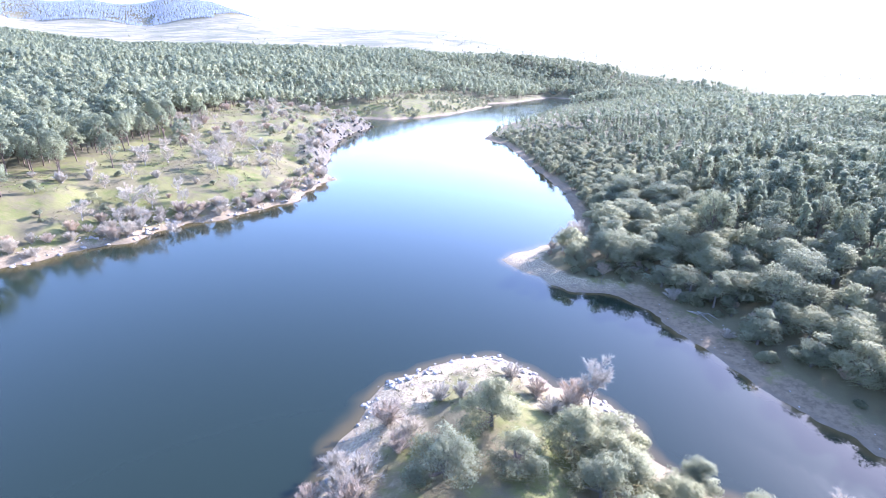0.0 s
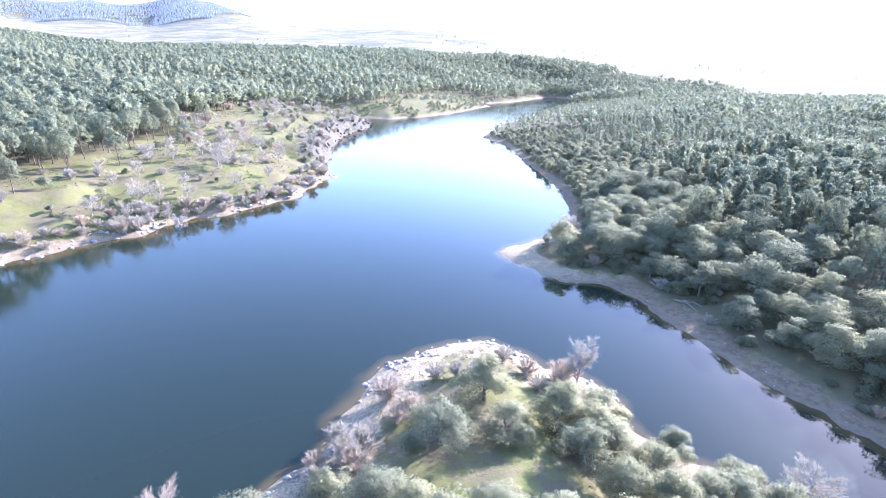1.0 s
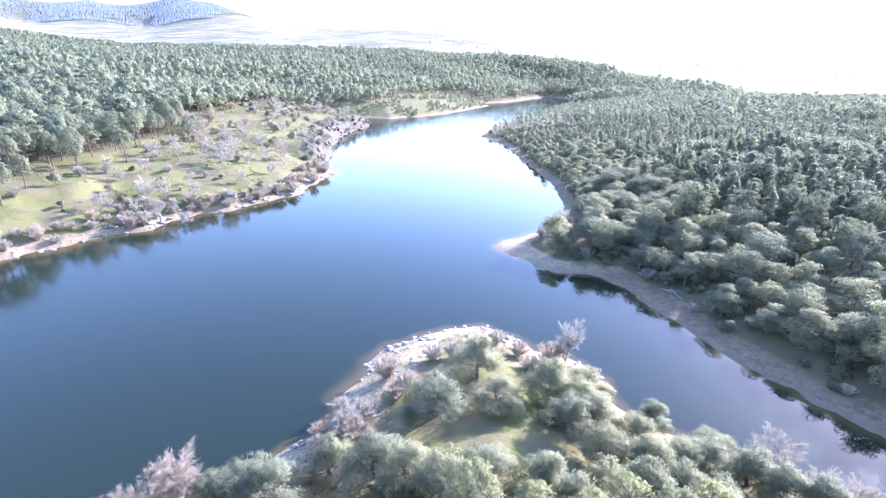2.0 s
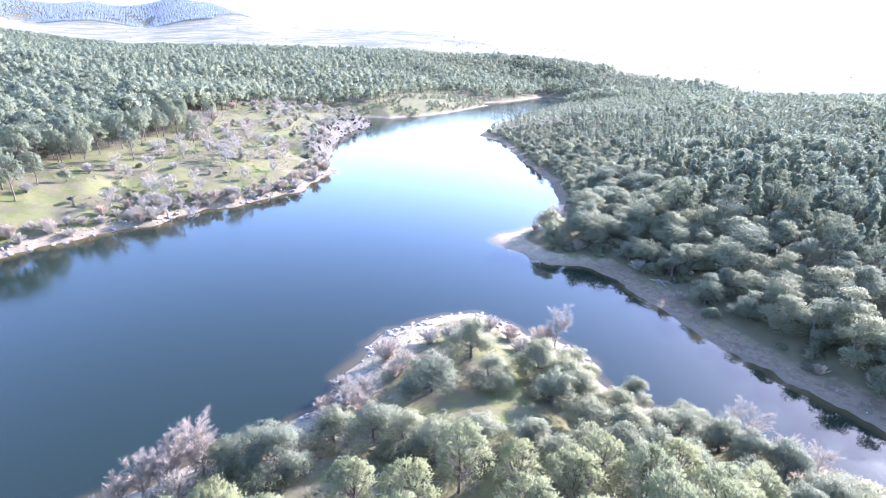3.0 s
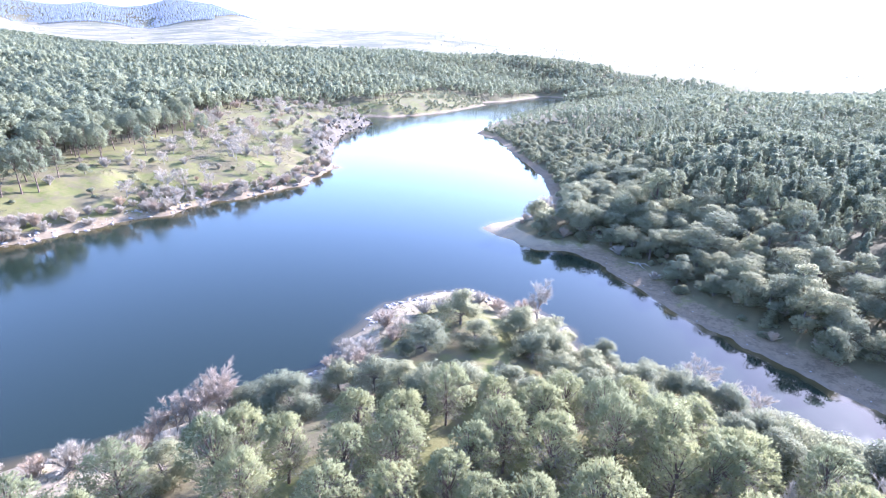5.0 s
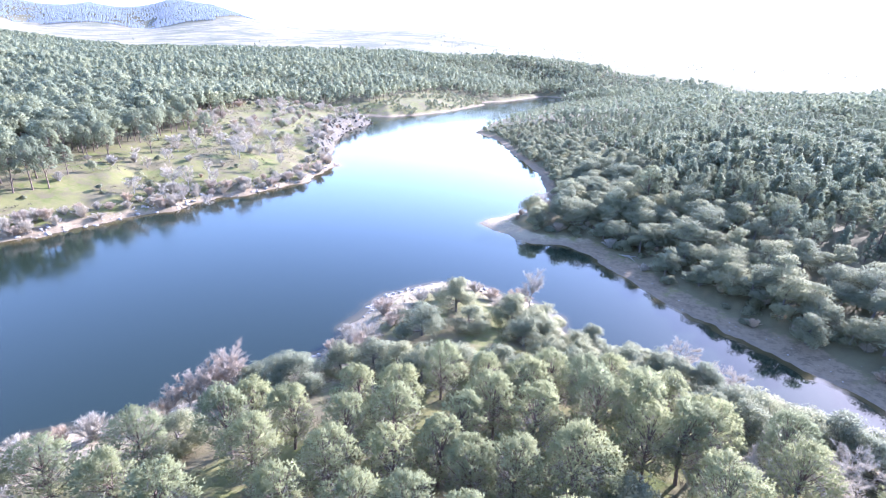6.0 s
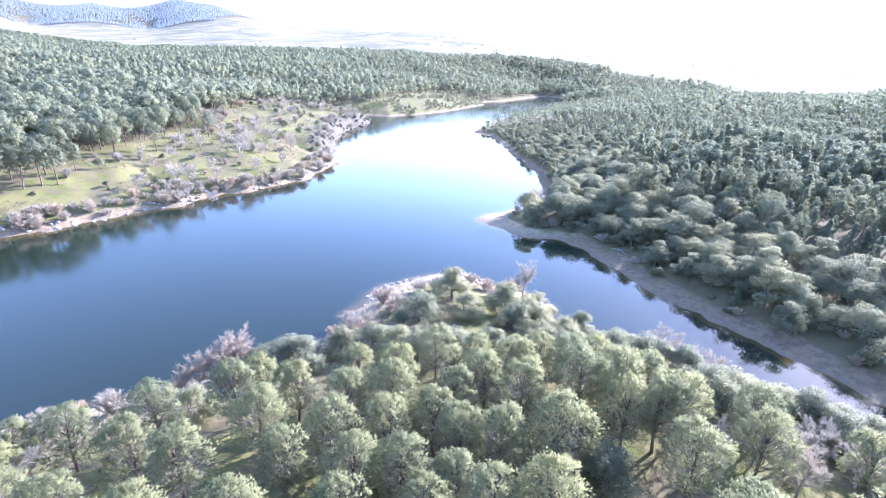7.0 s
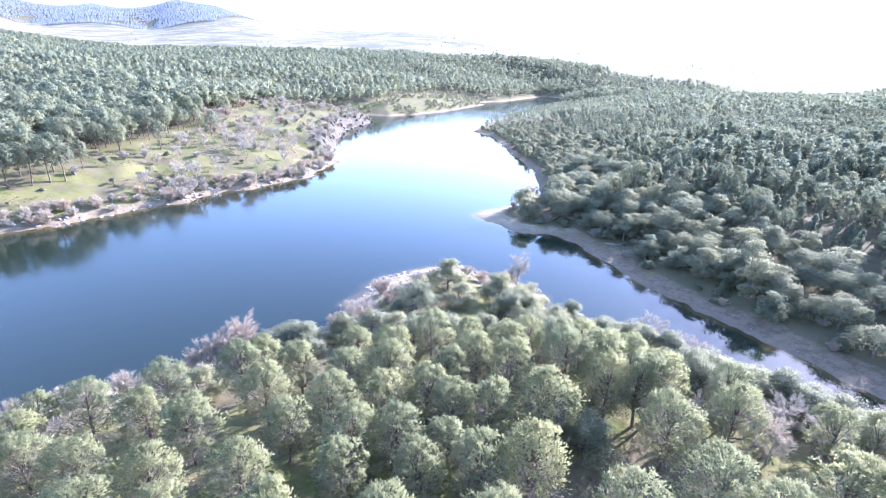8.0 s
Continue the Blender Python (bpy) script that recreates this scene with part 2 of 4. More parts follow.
def land(x, y):
    """Height, distance from the shore, and whose shore, at places of the plan."""
    x, y = np.asarray(x, float), np.asarray(y, float)
    d, owner = shore_distance(x, y)
    left = np.interp(d, (0, 3, 8, 25, 50, 120), (0, 1.2, 2.6, 8.0, 10.5, 13.5))
    left = left + (4.5 * smooth(0.5, 6, d) - 2.0 * smooth(8, 30, d)) * smooth(183, 195, y) * smooth(335, 322, y)
    right = np.interp(d, (0, 4, 9, 14, 30, 60, 120), (0, 0.6, 1.5, 2.6, 5.5, 8.5, 11.5))
    point = np.interp(d, (0, 2, 6, 14, 25, 45), (0, 0.5, 1.4, 3.2, 4.4, 5.2))
    z = np.choose(owner, (left, right, point))
    k = spread(np.stack((x, y), -1))
    far = 20 + sum(w * np.hypot(k[..., 0] - q[0], k[..., 1] - q[1]) for w, q in zip(_pull, _k))
    m = smooth(35, 190, d)
    z = z * (1 - m) + np.maximum(far, 6) * m
    land_noise = 0.35 * value_noise(x, y, 6, 1) + 0.9 * value_noise(x, y, 26, 2) * smooth(8, 40, d) + 4 * value_noise(x, y, 160, 5) * smooth(200, 600, d)
    z = z + land_noise * smooth(1.5, 9, d) + 0.10 * value_noise(x, y, 1.3, 6) * smooth(0, 3, d)
    return np.where(d > 0, z + 0.02, np.maximum(0.22 * d, -4.0) - 0.02), d, owner


def steps(fine, lo, hi, pace, end):
    """Coordinates that lie fine apart from lo to hi, and ever wider out to +-end."""
    mid = list(np.arange(lo, hi + fine / 2, fine))
    s, v = fine, mid[-1]
    while v < end:
        s *= pace
        v += s
        mid.append(v)
    s, v = fine, lo
    while v > -end:
        s *= pace
        v -= s
        mid.insert(0, v)
    return np.array(mid)


def link_mesh(name, verts, faces, material, parent=None, smoothed=False, normals=None):
    """A mesh from arrays; all faces have the same number of corners."""
    verts, faces = np.asarray(verts, np.float32), np.asarray(faces, np.int32)
    me = bpy.data.meshes.new(name)
    me.vertices.add(len(verts))
    me.vertices.foreach_set("co", verts.ravel())
    me.loops.add(faces.size)
    me.loops.foreach_set("vertex_index", faces.ravel())
    me.polygons.add(len(faces))
    me.polygons.foreach_set("loop_start", np.arange(0, faces.size, faces.shape[1], dtype=np.int32))
    me.polygons.foreach_set("loop_total", np.full(len(faces), faces.shape[1], np.int32))
    for mat in material if isinstance(material, tuple) else (material,):
        me.materials.append(mat)
    if smoothed:
        me.polygons.foreach_set("use_smooth", np.ones(len(faces), bool))
    me.update(calc_edges=True)
    if normals is not None:
        me.normals_split_custom_set_from_vertices(np.asarray(normals, np.float32))
    ob = new(name, me)
    if parent:
        ob.parent = parent
    return ob


def add_values(ob, name, values):
    ob.data.attributes.new(name, "FLOAT", "POINT").data.foreach_set("value", np.asarray(values, np.float32).ravel())


# the woods' bounds on the plan
LEFT_EDGE = np.array(((-135, 20), (-112, 80), (-106, 105), (-108, 124), (-101, 146), (-103, 170), (-117, 226), (-119, 255), (-122, 320), (-112, 352),
                      (-95, 380), (-62, 400), (-40, 470), (-10, 560), (20, 640)), float)


def left_wood(x, y):
    """1 in the pine wood on the meadow's bank and beyond the bay."""
    edge = np.interp(y, LEFT_EDGE[:, 1], LEFT_EDGE[:, 0]) + 4 * value_noise(x, y, 11, 8) + 4 * value_noise(x, y, 27, 72)
    return (x < edge) | (y > 568)


def woods(x, y, d, owner):
    """Where the far and the near woods stand."""
    back = np.interp(x, (-1300, -661, -305, 64, 209, 271, 330, 400, 900), (1100, 930, 880, 900, 900, 800, 720, 640, 500)) + 40 * value_noise(x, y, 90, 9)
    left = (owner == 0) & left_wood(x, y) & (d > 6) & (y < back)
    right = (owner == 1) & (d > np.where(y > 122, 3.5, 5.6)) & (y < back)
    return left | right


gx, gy = steps(1.25, -135, 105, 1.07, 4700), steps(1.25, -62, 215, 1.035, 4700)
X, Y = np.meshgrid(gx, gy)
Z, D, OWN = land(X, Y)
nx, ny = len(gx), len(gy)
cell = (np.arange(ny - 1)[:, None] * nx + np.arange(nx - 1)[None]).ravel()
quads = np.stack((cell, cell + 1, cell + nx + 1, cell + nx), 1)
ground = link_mesh("ground", np.stack((X, Y, Z), -1).reshape(-1, 3), quads, GROUND)
ground.data.polygons.foreach_set("use_smooth", np.ones(len(quads), bool))
wooded = (woods(X, Y, D, OWN) & ((OWN != 0) | left_wood(X + 9, Y))) * 1.0
for _ in range(3):      # a soft edge
    wooded[1:-1, 1:-1] = (wooded[1:-1, 1:-1] * 2 + wooded[:-2, 1:-1] + wooded[2:, 1:-1] + wooded[1:-1, :-2] + wooded[1:-1, 2:]) / 6
wooded = np.maximum(wooded, smooth(150, 175, Z) * (X < -1000) * (Y > 2100))
add_values(ground, "shore", np.choose(OWN, (np.full_like(X, 1.6), np.full_like(X, 0.72), 1.0 - 0.4 * smooth(4, -6, X))) * D)
# darker brown soil on the wooded bank except the spit, weaker on the left
add_values(ground, "dark_soil", np.maximum((OWN == 1) * (1 - smooth(86, 92, Y) * smooth(128, 112, Y)), (OWN == 0) * 0.6))
add_values(ground, "bluff", (OWN == 0) * smooth(184, 194, Y) * smooth(345, 335, Y) * smooth(16, 6, D))
add_values(ground, "wood", wooded)
add_values(ground, "field", smooth(250, 420, D) * (1 - wooded))
tagged(ground, "rolling lakeside ground of sand, grass and dry fields", "ground", kind="structure")

wet = (Z < 0.6).ravel()
wet_quads = quads[wet[quads].any(1)]
used, packed = np.unique(wet_quads, return_inverse=True)
flat = np.stack((X.ravel(), Y.ravel(), np.zeros(X.size)), -1)[used]
lake = link_mesh("water", flat, packed.reshape(-1, 4), WATER)
add_values(lake, "depth", np.maximum(-D.ravel()[used] * np.where(OWN.ravel()[used] == 0, 0.11, 0.22), 0))
lake_x, lake_y = X.ravel()[used], Y.ravel()[used]
lake_d, lake_own = -D.ravel()[used], OWN.ravel()[used]
sheltered = (lake_own == 1) * smooth(24, 12, lake_d) * smooth(104, 92, lake_y)
add_values(lake, "breeze", (1 - sheltered) * np.maximum(0.45 + 0.55 * smooth(2, 26, lake_d), smooth(150, 320, lake_y)))
tagged(lake, "calm blue reservoir water with olive shallows", "water", kind="structure")


# ---------------------------------------------------------------- pieces of trees
def unit(v):
    return v / np.maximum(np.linalg.norm(v, axis=-1, keepdims=True), 1e-9)


def tube(points, radii, sides=6):
    """A tapered limb along some points: vertices and triangles."""
    points, radii = np.asarray(points, float), np.asarray(radii, float)
    way = unit(np.gradient(points, axis=0))
    a = unit(np.cross(way, (0.31, 0.95, 0.08)))
    b = np.cross(way, a)
    turn = np.linspace(0, 2 * np.pi, sides, endpoint=False)
    ring = points[:, None] + radii[:, None, None] * (np.cos(turn)[None, :, None] * a[:, None] + np.sin(turn)[None, :, None] * b[:, None])
    tris = []
    for i in range(len(points) - 1):
        for j in range(sides):
            p, q = i * sides + j, i * sides + (j + 1) % sides
            tris += [(p, q, q + sides), (p, q + sides, p + sides)]
    return ring.reshape(-1, 3), np.array(tris)


def joined(pieces):
    """Several pieces of vertices and triangles as one."""
    verts, tris, n = [], [], 0
    for v, t in pieces:
        verts.append(v)
        tris.append(t + n)
        n += len(v)
    return np.concatenate(verts), np.concatenate(tris)


def blades(rng, roots, ways, length, width):
    """One small pointed leaf or needle tuft at each root."""
    n = len(roots)
    length = length * rng.uniform(0.65, 1.3, (n, 1))
    side = unit(np.cross(ways, rng.normal(size=(n, 3)))) * width * rng.uniform(0.6, 1.3, (n, 1)) * 0.5
    v = np.stack((roots + side, roots - side, roots + ways * length), 1).reshape(-1, 3)
    return v, np.arange(3 * n).reshape(n, 3)


def clumps(rng, centres, radii, count, length, width, lift=0.35, squash=0.8, outward=0.5):
    """Leaves over the outsides of many small clumps."""
    k = np.repeat(np.arange(len(centres)), count)
    out = unit(rng.normal(size=(len(k), 3)) + (0, 0, 0.25))
    roots = centres[k] + out * (radii[k] * rng.uniform(0.25, 1.0, len(k)) ** 0.45)[:, None] * (1, 1, squash)
    ways = unit(outward * out + rng.normal(size=out.shape) * 0.6 + (0, 0, lift))
    return blades(rng, roots, ways, length, width)


OCTA_V = np.array(((1, 0, 0), (-1, 0, 0), (0, 1, 0), (0, -1, 0), (0, 0, 1), (0, 0, -1)), float)
OCTA_T = np.array(((0, 2, 4), (2, 1, 4), (1, 3, 4), (3, 0, 4), (2, 0, 5), (1, 2, 5), (3, 1, 5), (0, 3, 5)))


def crown_centres(rng, n, radius, low, high, shape):
    """Places for clumps: a rounded pine head or a broad oak dome, heavier on one side, with gaps."""
    u = rng.uniform(0.02, 0.98, n)
    turn = np.arange(n) * 2.399 + rng.uniform(-0.5, 0.5, n)
    if shape == "pine":
        profile = np.where(u < 0.55, 0.38 + 0.62 * (u / 0.55) ** 0.8, np.sqrt(np.clip(1 - ((u - 0.55) / 0.48) ** 2, 0, 1)))
    elif shape == "spire":
        profile = np.clip(1.15 * (1 - u) ** 0.8 + 0.06, 0, 1) * (0.8 + 0.2 * np.cos(u * 30))
    else:
        profile = np.sqrt(np.clip(1 - (0.98 * u) ** 2.2, 0, 1)) * np.clip(0.72 + 1.5 * u, 0, 1)
    if shape == "oak":
        # several lobes of unequal size make up the head
        lobes = 13
        a = np.arange(lobes) * 2.399 + rng.uniform(-0.5, 0.5, lobes)
        reach = radius * rng.uniform(0.15, 0.80, lobes)
        tall = (high - low) * np.clip(0.92 - 0.85 * (reach / radius) ** 1.5 - rng.uniform(0, 0.35, lobes), 0.15, 0.82)
        hub = np.stack((np.cos(a) * reach, np.sin(a) * reach, low + tall), 1)
        span = radius * rng.uniform(0.22, 0.42, lobes)
        k = rng.integers(0, lobes, n)
        out = unit(rng.normal(size=(n, 3)) + (0, 0, 0.35))
        c = hub[k] + out * (span[k] * rng.uniform(0.55, 1.0, n))[:, None] * (1, 1, 0.85)
        c[:, 2] = np.clip(c[:, 2], low * 0.8, high)
        return c
    lopsided = 1 + 0.22 * np.cos(turn - rng.uniform(0, 6.3)) + 0.12 * np.cos(3 * turn + rng.uniform(0, 6.3))
    r = radius * profile * lopsided * np.where(rng.uniform(size=n) < 0.7, rng.uniform(0.78, 1.05, n), rng.uniform(0.2, 0.7, n))
    return np.stack((np.cos(turn) * r, np.sin(turn) * r, low + (high - low) * u + rng.normal(size=n) * 0.12), 1)


def puffed(v, t, centres, middle, tall):
    """Leaves turned face out, with soft normals that follow their clump and the whole crown."""
    owner = np.argmin(((v[:, None] - centres[None]) ** 2).sum(-1), 1)
    n = unit(0.55 * unit((v - middle) / (1, 1, max(tall, 0.6))) + 0.6 * unit(v - centres[owner] + (0, 0, 0.05)) + (0, 0, 0.12))
    face = np.cross(v[t[:, 1]] - v[t[:, 0]], v[t[:, 2]] - v[t[:, 0]])
    wrong = (face * n[t].mean(1)).sum(-1) < 0
    t = t.copy()
    t[wrong] = t[wrong][:, ::-1]
    return v, t, n


def pine_crown(rng, height, radius, low, n, tufts, needles, length, width):
    """A domed pine head: clumps of upright needle brushes over its outside, open below."""
    u = rng.uniform(0.0, 1.0, n) ** 0.85
    turn = np.arange(n) * 2.399 + rng.uniform(-0.5, 0.5, n)
    profile = np.where(u < 0.32, 0.66 + 0.34 * u / 0.32, np.sqrt(np.clip(1 - ((u - 0.32) / 0.70) ** 2, 0, 1)))
    uneven = 1 + 0.17 * np.cos(turn - rng.uniform(0, 6.3)) + 0.13 * np.cos(3 * turn + 5 * u + rng.uniform(0, 6.3))
    r = radius * profile * uneven * np.where(rng.uniform(size=n) < 0.8, rng.uniform(0.82, 1.04, n), rng.uniform(0.25, 0.75, n))
    centres = np.stack((np.cos(turn) * r, np.sin(turn) * r, low + (0.95 * height - low) * u), 1)
    size = radius * rng.uniform(0.15, 0.34, n)
    k = np.repeat(np.arange(n), tufts)
    out = unit(rng.normal(size=(len(k), 3)) + (0, 0, 0.55))
    feet = centres[k] + out * (size[k] * rng.uniform(0.45, 1.0, len(k)))[:, None] * (1, 1, 0.85)
    lean = unit(0.5 * out + 0.35 * unit(centres[k] * (1, 1, 0) + 1e-6) + (0, 0, 0.6))
    k = np.repeat(np.arange(len(feet)), needles)
    v, t = blades(rng, feet[k] + rng.normal(size=(len(k), 3)) * 0.10 * length, unit(lean[k] + rng.normal(size=(len(k), 3)) * 0.42), length, width)
    return puffed(v, t, centres, np.array((0, 0, low + 0.30 * (height - low))), 0.5 * (height - low) / radius), centres


def dead_twigs(rng, stem_at, radius, low, high, count, length, width):
    """Grey leafless twigs that fill the inside and the underside of a pine's head."""
    turn = rng.uniform(0, 2 * np.pi, count)
    z = low + (high - low) * rng.uniform(0, 1, count) ** 1.4
    r = radius * (0.25 + 0.6 * rng.uniform(0, 1, count))
    out = np.stack((np.cos(turn), np.sin(turn), np.zeros(count)), 1)
    roots = out * r[:, None] + stem_at + np.stack((0 * z, 0 * z, z - 0.12 * radius + 0.25 * r), 1)
    return blades(rng, roots, unit(out + rng.normal(size=out.shape) * 0.45 + (0, 0, 0.15)), length, width)


def tree_pieces(rng, kind, height, detail):
    """Trunk and crown of one tree, and nearer by its limbs and a pine's dead twigs. detail: 3 nearest to -1 farthest."""
    fine_pine = kind == "pine" and detail > 1
    radius = {"pine": 0.24 if detail > 2 else 0.25, "spire": 0.19, "oak": 0.47}[kind] * height * rng.uniform(0.9, 1.12)
    low = {"pine": 0.30 if detail > 2 else 0.42, "spire": 0.14, "oak": 0.06}[kind] * height * rng.uniform(0.85, 1.1)
    if fine_pine:
        crown, centres = pine_crown(rng, height, radius, low, *((130, 20, 7, 0.024 * height, 0.0055 * height) if detail > 2 else (80, 15, 5, 0.032 * height, 0.0095 * height)))
    else:
        n, count, length, width = {
            3: (125, 95, 0.022 * height, 0.0105 * height), 2: (80, 52, 0.026 * height, 0.017 * height),
            1: (46, 34, 0.040 * height, 0.034 * height), 0: (22, 18, 0.075 * height, 0.062 * height), -1: (8, 9, 0.18 * height, 0.12 * height)}[detail]
        if kind == "oak":
            n, count, length, width = int(n * 1.1), int(count * (1.0 if detail > 2 else 1.5)), length * 1.1, width * (1.7 if detail > 2 else 1.3)
        centres = crown_centres(rng, n, radius, low, height * 0.94, kind)
        size = radius * rng.uniform(0.22, 0.38, n) * {3: 0.80, 2: 0.84, 1: 1.05, 0: 1.3, -1: 1.6}[detail]
        leaves = clumps(rng, centres, size, count, length, width, 0.45 if kind != "oak" else 0.25, 0.75, 0.4 if kind != "oak" else 0.1)
        crown = puffed(*leaves, centres, np.array((0, 0, low + 0.36 * (height - low))), 0.5 * (height - low) / radius)
    lean = rng.normal(size=2) * 0.035 * height
    girth = {"pine": 0.015, "spire": 0.014, "oak": 0.026}[kind] * height
    rise = np.linspace(0, 1, 6 if detail > 1 else 3)
    bend = rng.normal(size=2) * 0.02 * height
    top = height * (0.88 if kind != "oak" else 0.62)
    stem = np.stack((lean[0] * rise ** 2 + bend[0] * np.sin(3 * rise), lean[1] * rise ** 2 + bend[1] * np.sin(3 * rise), -0.25 + (top + 0.25) * rise), 1)
    wood = []
    if detail > 1:
        for c in centres[:: 3 if detail > 2 else 6]:
            f = np.clip((c[2] - low * 0.55) / top * 0.8, 0.25, 0.93)
            at = np.array([np.interp(f, rise, stem[:, k]) for k in range(3)])
            mid = (at + c) / 2 + (0, 0, -0.05 * height * rng.uniform(0, 1))
            wood.append(tube((at, mid, c), np.array((0.34, 0.22, 0.08)) * girth, 4))
    trunk = tube(stem, girth * (1.25 - rise * 1.05), 7 if detail > 2 else 5 if detail == 2 else 3)
    if fine_pine and detail > 2:
        return trunk, crown, joined(wood), dead_twigs(rng, (*np.array((lean[0], lean[1])) * 0.3, 0), radius, low * 0.75, 0.70 * height, 1100, 0.075 * height, 0.0032 * height)
    return (trunk, crown, joined(wood)) if detail > 1 else (trunk, crown)


def bare_pieces(rng, height, spread_out, detail=2, low=0.15):
    """A leafless tree: trunk and limbs, and a haze of twigs."""
    wood, roots, ways = [], [], []
    girth = 0.017 * height
    trunk = np.array(((0, 0, -0.2), (0.02 * height, 0, low * height), (0.03 * height * rng.normal(), 0.03 * height * rng.normal(), 0.62 * height)))
    wood.append(tube(trunk, (girth * 1.3, girth, girth * 0.35), 6))
    for i in range(9 + 2 * detail):
        f = rng.uniform(0.15, 1.0)
        at = trunk[1] * (1 - f) + trunk[2] * f if f > 0.3 else trunk[1]
        turn = i * 2.399 + rng.uniform(-0.4, 0.4)
        out = unit(np.array((np.cos(turn) * spread_out, np.sin(turn) * spread_out, 0.75)))
        tip = at + out * height * rng.uniform(0.30, 0.46)
        mid = (at + tip) / 2 + rng.normal(size=3) * 0.025 * height
        wood.append(tube((at, mid, tip), (girth * 0.55, girth * 0.36, girth * 0.12), 4))
        for _ in range(5 + 2 * detail):
            g = rng.uniform(0.25, 1.0)
            a = mid + (tip - mid) * (2 * g - 1) if g > 0.5 else at + (mid - at) * 2 * g
            w = unit(out + rng.normal(size=3) * 0.55 + (0, 0, 0.25))
            end = a + w * height * rng.uniform(0.10, 0.20)
            wood.append(tube((a, end), (girth * 0.22, girth * 0.07), 3))
            m = 16 + 8 * detail
            s = rng.uniform(0.1, 1.0, (m, 1))
            roots.append(a + (end - a) * s)
            ways.append(unit(w + rng.normal(size=(m, 3)) * 0.6))
    return wood[0], joined(wood[1:]), blades(rng, np.concatenate(roots), np.concatenate(ways), 0.085 * height, 0.0058 * height)


def shrub_pieces(rng, height, width, twigs=110):
    """A leafless bush: many stems from one foot, and fine twigs."""
    wood, roots, ways = [], [], []
    for i in range(26):
        turn, lean = i * 2.399, rng.uniform(0.05, 1.0) ** 0.7
        foot = np.array((np.cos(turn), np.sin(turn), 0)) * 0.12 * width * rng.uniform(0, 1)
        tip = np.array((np.cos(turn) * lean * width * 0.5, np.sin(turn) * lean * width * 0.5, height * (1 - 0.45 * lean ** 2) * rng.uniform(0.8, 1.05)))
        mid = foot * 0.5 + tip * 0.5 + (0, 0, 0.10 * height)
        wood.append(tube((foot - (0, 0, 0.1), mid, tip), (0.03, 0.02, 0.008), 3))
        s = rng.uniform(0.15, 1.0, (twigs, 1))
        roots.append(np.where(s < 0.5, foot + (mid - foot) * 2 * s, mid + (tip - mid) * (2 * s - 1)))
        ways.append(unit(unit(tip - foot) + rng.normal(size=(twigs, 3)) * 0.5))
    return joined(wood), blades(rng, np.concatenate(roots), np.concatenate(ways), 0.20 * height, 0.036)


def rock_piece(rng, detail=2):
    """A broken, angular stone about one metre across, its foot a little under the ground."""
    bm = bmesh.new()
    bmesh.ops.create_icosphere(bm, subdivisions=detail, radius=0.5)
    v = np.array([p.co[:] for p in bm.verts])
    t = np.array([[p.index for p in f.verts] for f in bm.faces])
    bm.free()
    for _ in range(11):
        n = unit(rng.normal(size=3))
        over = v @ n - rng.uniform(0.20, 0.38)
        v -= np.maximum(over, 0)[:, None] * n
    v = v * (1, rng.uniform(0.6, 0.95), rng.uniform(0.45, 0.75)) + rng.normal(size=v.shape) * 0.012
    return v + (0, 0, 0.12), t


# ---------------------------------------------------------------- things made of them
def part(name, piece, material, parent, label=""):
    ob = link_mesh(name, piece[0], piece[1], material, parent, True, piece[2] if len(piece) > 2 else None)
    if label:
        tagged(ob, label)
    return ob


def thing(name, pieces, label, category, group):
    """An Empty at the thing's foot with its parts under it."""
    top = new(name)
    trunk = None
    for part_name, piece, material, words in pieces:
        made = part(part_name, piece, material, trunk if part_name == "bough" else top, words)
        trunk = made if part_name == "trunk" else trunk
    return tagged(top, label, category, group)


class Kind:
    """A few built examples of a kind, set out again and again as copies."""

    def __init__(self, makers):
        self.makers, self.made, self.count = makers, {}, 0

    def set_out(self, x, y, z, scale, turn, which=None, tilt=(0.0, 0.0)):
        i = self.count % len(self.makers) if which is None else which
        self.count += 1
        place = pose(x, y, z, tilt[0], tilt[1], turn)
        if i not in self.made:
            self.made[i] = self.makers[i]()
            self.made[i].matrix_basis = place @ Matrix.Diagonal((*scale, 1))
            return self.made[i]
        ratio = [a / b for a, b in zip(scale, self.made[i].scale)]
        return copy_thing(self.made[i], place @ Matrix.Diagonal((*ratio, 1)))


def tree_maker(name, kind, height, detail, seed, label, group, leaf, bark):
    def make():
        trunk, crown, limbs, *twigs = tree_pieces(np.random.default_rng(seed), kind, height, detail)
        pieces = [("trunk", trunk, bark, ""), ("bough", limbs, bark, ""), ("crown", crown, leaf, "")] + [("brushwood", w, DEAD, "grey dead twigs under the needles") for w in twigs]
        return thing(name, pieces, label, "tree", group)
    return make


def bare_maker(height, out, seed, label, leaf, low=0.15, name="bare_tree"):
    def make():
        trunk, limbs, twigs = bare_pieces(np.random.default_rng(seed), height, out, 2, low)
        return thing(name, (("trunk", trunk, PALE_BARK, ""), ("bough", limbs, PALE_BARK, ""), ("brushwood", twigs, leaf, "")), label, "tree", "leafless trees")
    return make


def shrub_maker(height, width, seed, label, leaf):
    def make():
        wood, twigs = shrub_pieces(np.random.default_rng(seed), height, width)
        return thing("shrub", (("stem", wood, PALE_BARK, ""), ("brushwood", twigs, leaf, "")), label, "shrub", "leafless shrubs")
    return make


